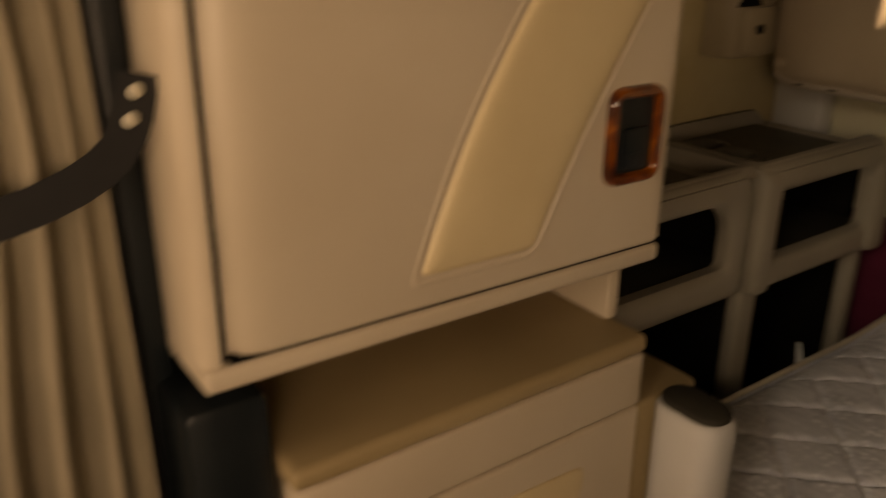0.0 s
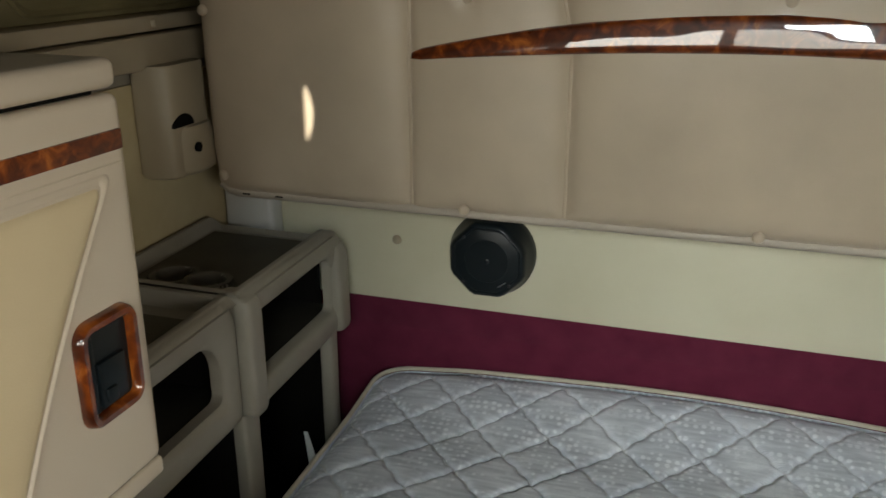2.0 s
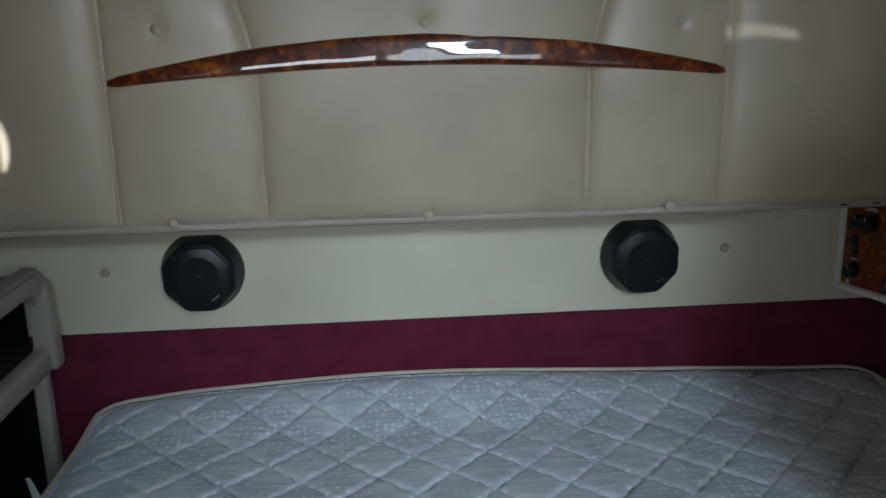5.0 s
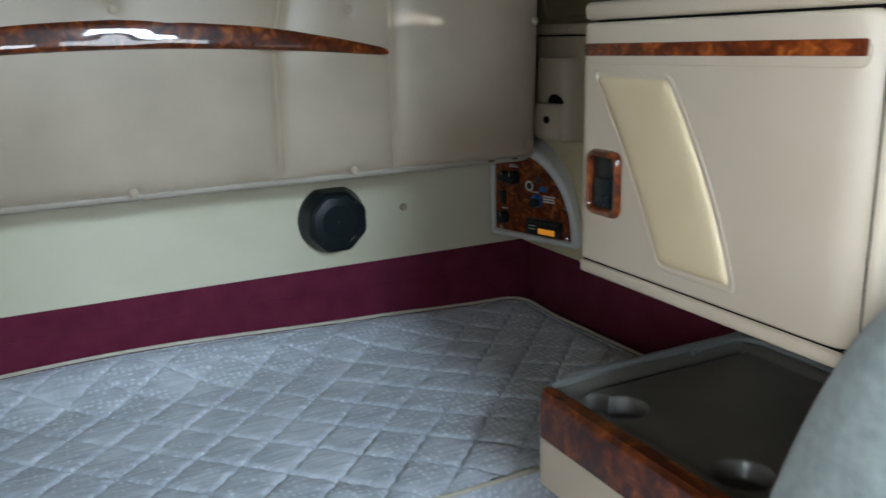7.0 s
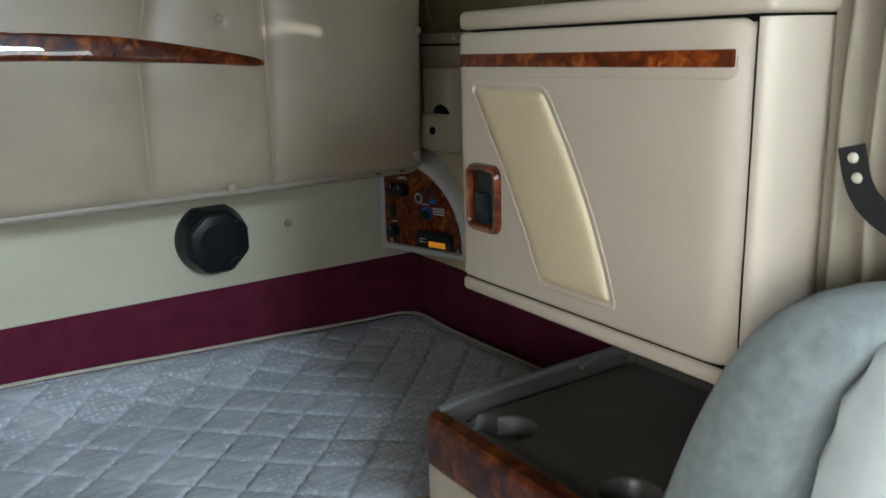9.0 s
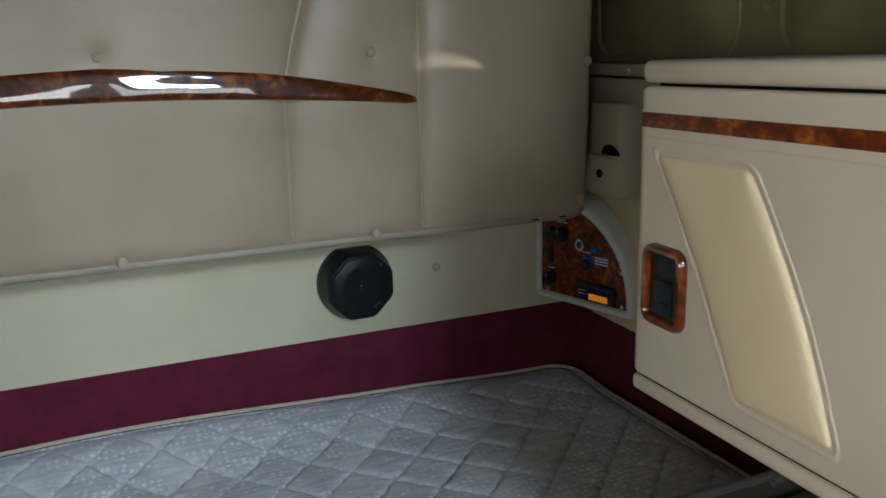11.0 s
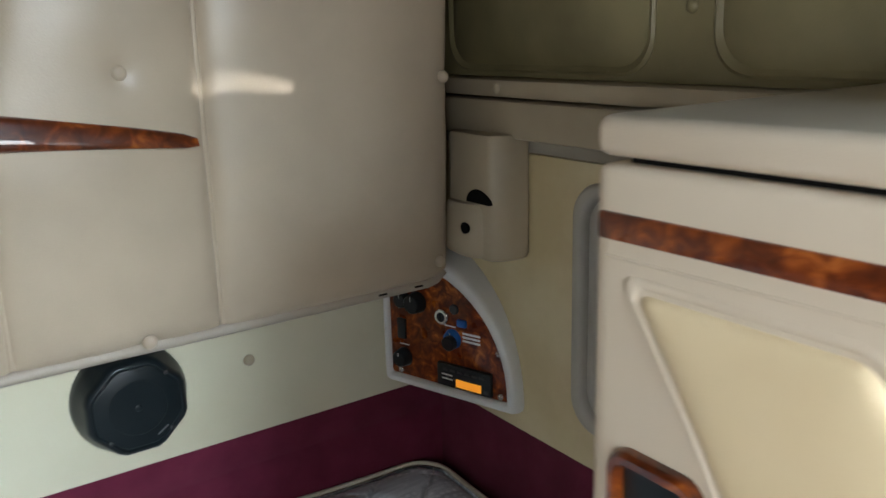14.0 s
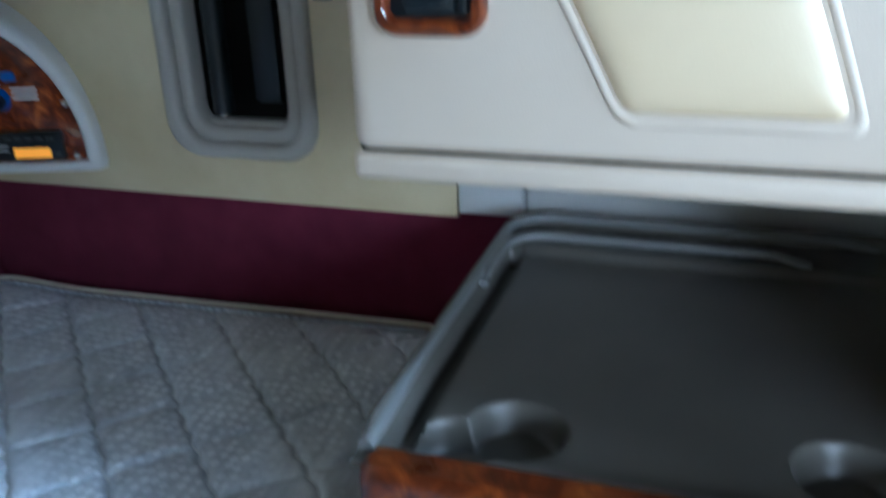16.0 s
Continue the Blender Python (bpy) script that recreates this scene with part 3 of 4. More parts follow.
# ---- rear wall things ----
def speaker():
    t = thing("speaker", -0.484, 2.0, 1.008, "black plastic speaker on the cream rear lining", "speaker", "rear wall speakers")
    cx, cz = -0.484, 1.008
    n = 40

    def outline(kind, r):
        pts = []
        for k in range(n):
            a = 2 * math.pi * k / n
            c, s = math.cos(a), math.sin(a)
            if kind == "round":
                u, v = r * c, min(r * s, r * 0.9)
            else:
                p = 6.0
                q = (abs(c) ** p + abs(s) ** p) ** (-1 / p)
                o = min(q, 1.4 / (abs(c) + abs(s)))
                u, v = r * c * o, r * s * o
            pts.append((cx + u, cz + v))
        return pts
    f = axis_map("y")
    layers = [("round", 0.089, 1.999), ("round", 0.089, 1.984), ("round", 0.087, 1.9795), ("square", 0.0775, 1.9515), ("square", 0.0755, 1.9445), ("square", 0.072, 1.94), ("square", 0.0685, 1.9385), ("square", 0.0665, 1.9405)]
    part("housing", loft([[f(u, v, dep) for u, v in outline(k, r)] for k, r, dep in layers]), BLACK, t)
    part("grille", plate(outline("square", 0.0655), "y", 1.9445, 1.9392, 0.003), BLACK, t)
    cone = part("cone", rod((cx, 1.9398, cz), "y", 0.045, -0.0012, 32, 0.001), BLACK, t)
    part("dust_cap", dome((cx, 1.9388, cz), "y", 0.006, -0.0015), BLACK, cone)
    for u in (-1, 1):
        for v in (-1, 1):
            part("screw", dome((cx + u * 0.047, 1.9395, cz + v * 0.047), "y", 0.004, -0.002, 10), STEEL, t)
    part("badge", box(cx + 0.022, cx + 0.042, 1.9375, 1.9395, cz - 0.047, cz - 0.0445), CHROME, t, "thin metal maker's bar", m=Matrix.Translation((cx + 0.032, 1.9385, cz - 0.045)) @ Matrix.Rotation(radians(-35), 4, "Y") @ Matrix.Translation((-cx - 0.032, -1.9385, -cz + 0.045)))
    return t


left_speaker = speaker()
copy_thing(left_speaker, pose(0.491, 2.0, 1.005, 0, 0, 0))

for bx in (-0.694, 0.696):
    tagged(part("wall_button", dome((bx, 2.0, 1.012), "y", 0.0105, -0.009), TRIM), "small round plastic fastener in the rear lining", "fastener", "lining fasteners")


# ---- mattress and its base ----
MX0, MX1, MY0, MY1, MZ = -0.733, 1.065, 1.142, 2.005, 0.70


def swell(x, y):
    """How far the mattress is pushed up along the rear wall."""
    away = step(0.0, 1.0, (y - 1.78) / (MY1 - 1.78))
    lift = 0.016 * step(0.75, 1.05, x) * max(0.0, (2.0 - y) / 0.85)
    return lift + away * (0.023 + 0.031 * math.exp(-((x + 0.05) / 0.5) ** 2)) * (0.55 + 0.45 * step(-0.75, -0.5, x)) * (1 - 0.5 * step(0.6, 1.0, x))


def corner_map(x, y, r=0.07):
    cx = MX0 + r if x < MX0 + r else (MX1 - r if x > MX1 - r else None)
    cy = MY0 + r if y < MY0 + r else (MY1 - r if y > MY1 - r else None)
    if cx is None or cy is None:
        return x, y
    a, b = x - cx, y - cy
    h = math.hypot(a, b)
    if h < 1e-9:
        return x, y
    k = max(abs(a), abs(b)) / h
    return cx + a * k, cy + b * k


def mattress():
    t = thing("mattress", 0.15, 1.57, 0.54, "pale grey-blue quilted mattress with cream piping on the bunk base", "mattress")

    PITCH, START = (0.146, 0.1385), (1.508, -1.192)   # the two runs of quilting: spacing, and one line of each

    def waves(x, y):
        w = 0.0027 * math.sin((x - y) * 105 + 1.5 * noise.noise(Vector((x * 9, y * 9, 2)))) + 0.005 * noise.noise(Vector((x * 6, y * 6, 0)))
        w2 = 0.0027 * math.sin((x + y) * 105 + 1.5 * noise.noise(Vector((x * 9, y * 9, 7)))) + 0.005 * noise.noise(Vector((x * 6, y * 6, 5)))
        return w, w2

    def height(x, y, e):
        w, w2 = waves(x, y)
        k1, k2 = (x + y - START[0] + w) / PITCH[0], (x - y - START[1] + w2) / PITCH[1]
        d1, d2 = abs(k1 - round(k1)) * PITCH[0] * 0.7, abs(k2 - round(k2)) * PITCH[1] * 0.7
        d = min(d1, d2)
        puff = 0.0105 * (1 - math.exp(-d / 0.0034)) * (1 - math.exp(-e / 0.025)) + 0.0015 * (1 - math.exp(-d1 / 0.025)) * (1 - math.exp(-d2 / 0.025))
        puff += 0.0013 * noise.noise(Vector((x * 34, y * 34, 1))) * (1 - math.exp(-d / 0.008))
        # puckers that the stitches draw in
        puff += 0.0016 * math.exp(-d / 0.014) * (1 - math.exp(-d / 0.004)) * noise.noise(Vector((x * 75, y * 75, 6)))
        # drag wrinkles along the front edge and round the ends
        puff += 0.007 * math.exp(-(y - MY0) / 0.1) * noise.noise(Vector((x * 26 + y * 20, y * 5, 4)))
        z = MZ - 0.0150 + puff + 0.005 * noise.noise(Vector((x * 2.2, y * 2.2, 3)))
        z -= 0.014 * math.exp(-e / 0.018)
        return z + swell(x, y)

    def top(u, v):
        x0, y0 = MX0 + (MX1 - MX0) * u, MY0 + (MY1 - MY0) * v
        x, y = corner_map(x0, y0)
        return (x, y, height(x, y, min(x0 - MX0, MX1 - x0, y0 - MY0, MY1 - y0)))
    part("quilted_top", sheet(700, 336, top), TICKING, t, angle=180)

    # the stitching, run after run along both diagonals
    bm = bmesh.new()
    for way in (0, 1):
        for k in range(-25, 25):
            run = []
            for i in range(700):
                a = -3.2 + 0.01 * i
                b = k * PITCH[way] + START[way]
                for _ in range(3):
                    x, y = ((b + a) / 2, (b - a) / 2) if way == 0 else ((a + b) / 2, (a - b) / 2)
                    b = k * PITCH[way] + START[way] - waves(x, y)[way]
                e = min(x - MX0, MX1 - x, y - MY0, MY1 - y)
                if e > 0.006 and not (min(x - MX0, MX1 - x) < 0.03 and min(y - MY0, MY1 - y) < 0.03):
                    run.append((x, y, height(x, y, e) + 0.0016))
            if len(run) > 3:
                tube(run, 0.0018, 5, bm=bm)
    stitch = part("stitching", bm, THREAD, t, "wavy pale quilting stitches", angle=80)
    stitch["kind"] = "stuff"

    def outline(inset, z):
        pts = []
        for u, v in dense(rounded(MX0 + inset, MX1 - inset, MY0 + inset, MY1 - inset, 0.07, 10)):
            pts.append((u, v, z + swell(u, v) * step(0.545, 0.68, z)))
        return pts
    loops = [outline(0.006, 0.545)] + [outline(0.001 - 0.005 * math.sin(math.pi * k / 8), 0.545 + 0.137 * k / 8) for k in range(9)]
    part("side_band", loft(loops, True, False), TICKING, t)
    part("upper_piping", tube(outline(0.0, 0.6885), 0.0046, 8, True), PIPING, t, "cream edge piping")
    part("lower_piping", tube(outline(0.0, 0.548), 0.0052, 8, True), PIPING, t, "cream edge piping")


mattress()
base = thing("bed_platform", 0.15, 1.58, 0, "grey box platform below the mattress", "bed")
part("front_board", box(-0.74, 1.1, 1.15, 1.17, 0.0, 0.5405, 0.003), GREY, base)
part("deck", box(-0.755, 1.1, 1.171, 2.01, 0.5, 0.5395, 0.003), GREY, base)
part("side_board", box(-0.755, -0.735, 1.171, 2.01, 0.0, 0.499), DARK, base)
paper = sheet(3, 6, lambda u, v: (-0.83 + 0.03 * u * (1 - 0.7 * v) + 0.045 * (1 - v), 1.79 - 0.06 * (1 - v), 0.56 + 0.085 * v + 0.004 * math.sin(3 * v)))
tagged(part("paper_scrap", paper, WHITE), "torn scrap of pale paper beside the mattress", "paper")


# ---- wall cabinets ----
def cabinet(s, label, group):
    t = thing("wall_cabinet", s * 0.84, 0.82, 1.073, label, "cabinet", group)
    # built for the +x side with its face at F, then mirrored
    m = (Matrix() if s > 0 else MIRROR) @ Matrix.Translation((0.006, 0, 0) if s > 0 else (0.009, -0.012, 0.005))
    if s < 0:   # this one hangs a little nose-up
        m = Matrix.Translation((0, 1.06, 1.27)) @ Matrix.Rotation(radians(-0.9), 4, "X") @ Matrix.Translation((0, -1.06, -1.27)) @ m
    F = 0.597
    part("body", box(F + 0.014, 1.08, 0.572, 1.08, 1.076, 1.464, 0.014, 3), BEIGE, t, m=m)
    part("bottom_ledge", box(F - 0.001, 1.075, 0.551, 1.084, 1.073, 1.0945, 0.006, 3), BEIGE, t, m=m)
    part("door_gap", box(F + 0.004, F + 0.03, 0.575, 1.078, 1.0938, 1.0985), DARK, t, "dark gap under the door", m=m)
    # front end panel, softly rounded at the aisle and curving back towards the wall
    curve = [(F + 0.003, 0.5675), (F + 0.0032, 0.563), (F + 0.0055, 0.557), (F + 0.011, 0.5525), (F + 0.02, 0.5495), (0.65, 0.5475), (0.675, 0.5485), (0.698, 0.5515), (0.718, 0.5565), (0.736, 0.5635), (0.752, 0.573), (0.765, 0.584), (0.776, 0.597)]
    curve += [(0.77, 0.602), (0.73, 0.5735), (F + 0.02, 0.5685)]
    part("front_panel", loft([[(x, y, z) for x, y in curve] for z in (1.0952, 1.4665)]), BEIGE, t, "rounded beige end panel", m=m, angle=50)
    part("door_gap", box(F + 0.0095, 1.0, 0.565, 0.5745, 1.096, 1.464), DARK, t, "dark gap at the hinge side", m=m)
    def door_shell():
        """The door, broadly rounded towards its hinges and softly at its other edges."""
        loops = []
        for y in [0.571 + 0.052 * (1 - math.cos(math.pi / 2 * k / 10)) for k in range(11)] + [0.7, 0.85, 1.0, 1.065, 1.072, 1.0775, 1.0805, 1.0815]:
            q = max(0.0, (0.623 - y) / 0.052)
            back = 0.021 * (1 - math.sqrt(max(0.0, 1 - q * q)))
            q = max(0.0, (0.593 - y) / 0.022)
            trim = 0.019 * (1 - math.sqrt(max(0.0, 1 - q * q)))
            q = max(0.0, (y - 1.0705) / 0.011)
            trim, back = trim + 0.006 * (1 - math.sqrt(max(0.0, 1 - q * q))), back + 0.009 * (1 - math.sqrt(max(0.0, 1 - q * q)))
            loops.append([(x, y, z) for x, z in rounded(F - 0.003 + back, F + 0.04, 1.097 + trim, 1.4665 - trim, 0.0075, 4)])
        return loft(loops)
    door = part("door", door_shell(), BEIGE, t, m=m)
    part("burl_strip", box(F - 0.0052, F + 0.012, 0.592, 1.0745, 1.4175, 1.436, 0.002, 2), BURL_SATIN, door, "burl wood strip", m=m)
    # raised moulding line below the strip, turning up at the hinge side
    line = [(F - 0.003, 1.07 - 0.0473 * k, 1.4065) for k in range(11)]
    line += [(F - 0.003, 0.597 - 0.0105 * math.sin(radians(15 * k)), 1.417 - 0.0105 * math.cos(radians(15 * k))) for k in range(1, 7)] + [(F - 0.003, 0.5865, 1.43)]
    part("moulding_line", tube(line, 0.0012, 6), BEIGE, door, m=m)
    part("lid", box(F - 0.001, 1.078, 0.549, 1.084, 1.47, 1.497, 0.0095, 4), BEIGE, t, m=m)
    part("lid_gap", box(F + 0.01, 1.07, 0.572, 1.06, 1.462, 1.472), DARK, t, "dark gap under the lid", m=m)
    # slanting inset panel
    W, H, RC = 0.152, 0.267, 0.013

    def slant(a, b):
        """Panel coordinates in metres (a along y, b up) to the slanting, slightly bowed outline."""
        v = b / H
        lo = 0.75 + 0.136 * v - 0.013 * math.sin(math.pi * v)
        hi = 0.891 + 0.158 * v - 0.008 * math.sin(math.pi * v)
        return lo + (hi - lo) * a / W, 1.127 + (1.394 - 1.127) * v

    def inset_outline(grow, dep):
        """The outline grown by so much; the lip stands high along the rear edge and low elsewhere."""
        pts = []
        for a, b in dense(rounded(0, W, 0, H, RC, 6), 0.02):
            a, b = a + grow * (2 * a / W - 1), b + grow * (2 * b / H - 1)
            high = 0.22 + 0.78 * step(0.9 * W, W, a)
            pts.append((F + (-0.003 + (dep + 0.003) * high if dep < -0.003 else dep), *slant(a, b)))
        return pts
    lip = [(0.009, 0.004), (0.006, -0.003), (0.003, -0.0056), (-0.0005, -0.005), (-0.003, 0.001)]
    part("inset_lip", loft([inset_outline(w, dep) for w, dep in lip], False, False), BEIGE, door, "moulded beige lip", m=m, angle=80)

    def pillow(u, v):
        spread_out = lambda t: 0.5 - 0.5 * math.cos(math.pi * t)
        a, b = W * spread_out(u), H * spread_out(v)
        e = min(a, W - a, b, H - b)
        ca = RC if a < RC else (W - RC if a > W - RC else None)
        cb = RC if b < RC else (H - RC if b > H - RC else None)
        if ca is not None and cb is not None:
            da, db = a - ca, b - cb
            h = math.hypot(da, db)
            if h > 1e-9:
                k = max(abs(da), abs(db)) / h
                a, b = ca + da * k, cb + db * k
        a, b = 0.0015 + a * (1 - 0.003 / W), 0.0015 + b * (1 - 0.003 / H)
        y, z = slant(a, b)
        return (F + 0.003 - 0.0085 * (1 - math.exp(-e / 0.0028)) - 0.0045 * (1 - math.exp(-e / 0.012)), y, z)
    part("inset_panel", sheet(36, 48, pillow), YELLOW, door, "yellowed cream inset panel", m=m, angle=180)
    # latch
    out = rounded(0.979, 1.058, 1.177, 1.281, 0.018, 5)
    inn = rounded(0.991, 1.046, 1.19, 1.268, 0.006, 5)
    part("latch_frame", ring(out, inn, "x", F + 0.002, F - 0.0125, 0.009), BURL, door, "burl wood latch surround", m=m)
    part("latch_well", plate(rounded(0.99, 1.047, 1.189, 1.269, 0.006, 5), "x", F + 0.002, F - 0.0045, 0.001), BLACK, door, "black plastic latch well", m=m)
    part("latch_paddle", box(F - 0.0105, F - 0.0035, 1.0, 1.036, 1.194, 1.238, 0.003), BLACK, door, "black latch paddle", m=m)
    part("latch_boss", box(F - 0.0135, F - 0.009, 1.004, 1.018, 1.198, 1.212, 0.002), BLACK, door, m=m)
    part("latch_cheek", box(F - 0.009, F - 0.0035, 0.9915, 0.998, 1.192, 1.266, 0.002), BLACK, door, m=m)
    for z0, z1 in ((1.376, 1.452), (1.163, 1.224)):
        bm = bmesh.new()
        for k in range(5):
            h = (z1 - z0) / 5
            tube([(F + 0.006, 0.569, z0 + h * k + 0.0008), (F + 0.006, 0.569, z0 + h * (k + 1) - 0.0008)], 0.003, 10, bm=bm)
        part("hinge", bm, BRONZE, t, "dark bronze hinge", m=m)
    if s > 0:   # lid, header and strip rise a little towards the cab
        for ob in t.children_recursive:
            for v in ob.data.vertices:
                v.co.z += (0.003 + 0.010 * (1.08 - v.co.y)) * step(1.398, 1.407, v.co.z)
    return t


cabinet(1, "beige plastic wall cabinet with burl strip and slanting inset door", "wall cabinets")
cabinet(-1, "beige plastic wall cabinet with burl strip and slanting inset door", "wall cabinets")


def lower_cabinet():
    t = thing("lower_cabinet", -0.83, 0.83, 0, "beige plastic floor cabinet with a tan top and inset door", "cabinet")
    m = MIRROR
    F = 0.6
    part("body", box(F + 0.012, 1.08, 0.61, 1.058, 0.0, 0.962, 0.012, 3), BEIGE, t, m=m)
    part("top", box(F - 0.002, 1.08, 0.6, 1.06, 0.963, 0.987, 0.009, 3), TAN, t, "tan plastic top, darkened for its shade", m=m)
    part("side_ledge", box(F + 0.006, F + 0.12, 1.061, 1.172, 0.0, 0.885, 0.008, 3), TAN, t, "low tan ledge", m=m)
    part("rail", box(F, F + 0.03, 0.602, 1.058, 0.891, 0.962, 0.006, 3), BEIGE, t, m=m)
    door = part("door", box(F, F + 0.03, 0.602, 1.058, 0.2, 0.8885, 0.007, 3), BEIGE, t, m=m)
    q = soften([(0.97, 0.84), (0.84, 0.845), (0.74, 0.45), (0.88, 0.44)], 0.02, 4)
    part("inset_panel", plate(q, "x", F + 0.01, F - 0.004, 0.003), YELLOW, door, "yellowed cream inset panel", m=m)
    part("end_panel", box(F + 0.05, 1.08, 1.04, 1.06, 0.988, 1.0725, 0.006), BEIGE, t, m=m)


lower_cabinet()

post = thing("bunk_post", -0.554, 1.105, 0, "grey plastic rounded post with a dark cap beside the mattress", "post")
shape = rounded(-0.604, -0.504, 1.072, 1.138, 0.03, 6)
part("column", plate(shape, "z", 0.0, 0.893, 0.008), GREYBLUE, post)
part("cap", plate(scaled_loop(shape, 0.005), "z", 0.8935, 0.901, 0.004), SHADE_BOARD, post, "dark grey cap")


# ---- tray table under the cabinet on the +x side ----
def tray_table():
    t = thing("tray_table", 0.79, 0.83, 0, "grey tray-topped side table with burl edge and cup recesses", "table")
    X0, X1, Y0, Y1, Z = 0.515, 1.034, 0.622, 1.066, 0.892
    cups = [(0.571, 1.0, 0.037, 0.03), (0.6, 0.96, 0.043, 0.03), (0.607, 0.717, 0.044, 0.03)]

    def top(u, v):
        x, y = X0 + (X1 - X0) * u, Y0 + (Y1 - Y0) * v
        ra, rb, rr = Y1 - y, X1 - x, 0.06
        rim = rr - math.hypot(rr - ra, rr - rb) if ra < rr and rb < rr else min(ra, rb)
        rim = min(rim, (y - Y0) + 0.02)
        z = Z - 0.004
        z += 0.017 * step(-0.003, 0.005, rim) * (1 - step(0.007, 0.012, rim)) * step(0.01, 0.04, x - X0)
        z -= (0.011 * step(0.0125, 0.016, ra) + 0.016 * step(0.014, 0.018, ra) * (1 - step(0.03, 0.036, ra))) * step(0.076, 0.092, rb) * step(0.012, 0.05, x - X0)
        for cx, cy, r, dep in cups:
            dd = math.hypot(x - cx, y - cy)
            z = min(z, Z - 0.012 - dep * (1 - step(0.72 * r, r + 0.001, dd))) if dd < r + 0.001 else z
        if u < 1e-6 or v < 1e-6 or u > 1 - 1e-6 or v > 1 - 1e-6:
            z -= 0.006
        return (x, y, z)
    part("tray_top", sheet(260, 200, top), TRAY, t, "dark grey moulded tray top", angle=60)
    def bead(in_x, in_y, r, x0, y_end, thick):
        xe, ye = X1 - in_x, Y1 - in_y
        pts = [(x0 + (xe - r - x0) * k / 10, ye, Z + 0.0065 - 0.008 * (1 - step(0, 3, k))) for k in range(11)]
        pts += [(xe - r + r * math.sin(radians(9 * k)), ye - r + r * math.cos(radians(9 * k)), Z + 0.0065) for k in range(1, 11)]
        pts += [(xe, ye - r + (y_end - ye + r) * k / 8, Z + 0.0065 - 0.01 * step(7, 8, k)) for k in range(1, 9)]
        return tube(pts, thick, 12)
    part("rim_bead", bead(0.0085, 0.0085, 0.055, 0.53, 0.645, 0.0062), RIM, t, "rounded rim, its grey lightened for the highlight", angle=80)
    part("rim_bead", bead(0.072, 0.017, 0.045, 0.83, 0.72, 0.0055), RIM, t, "inner rim, its grey lightened for the highlight", angle=80)
    part("carcass", box(0.52, 1.078, 0.624, 1.054, 0.728, 0.85, 0.004), BEIGE, t)
    # burl edge and drawer front, rounded at the inner corner
    edge = soften([(0.5, 0.618), (0.5, 1.055), (0.535, 1.055), (0.535, 0.618)], 0.016, 5)
    part("burl_edge", loft([[(x, y, z) for x, y in scaled_loop(edge, i)] for z, i in ((0.8115, 0.003), (0.8145, 0.0), (0.882, 0.0), (0.889, 0.002), (0.8935, 0.006))]), BURL_EDGE, t, "dark burl wood edge")
    part("drawer_front", loft([[(x, y, z) for x, y in scaled_loop(edge, i)] for z, i in ((0.7255, 0.005), (0.729, 0.001), (0.8075, 0.001), (0.8105, 0.003))]), BEIGE, t)
    part("side_board", box(0.56, 1.078, 1.035, 1.052, 0.0, 0.7275), BLACK, t)
    part("side_board", box(0.56, 1.078, 0.625, 0.645, 0.0, 0.7275), BLACK, t)
    part("back_board", box(0.9, 0.92, 0.646, 1.034, 0.0, 0.7275), BLACK, t)


tray_table()


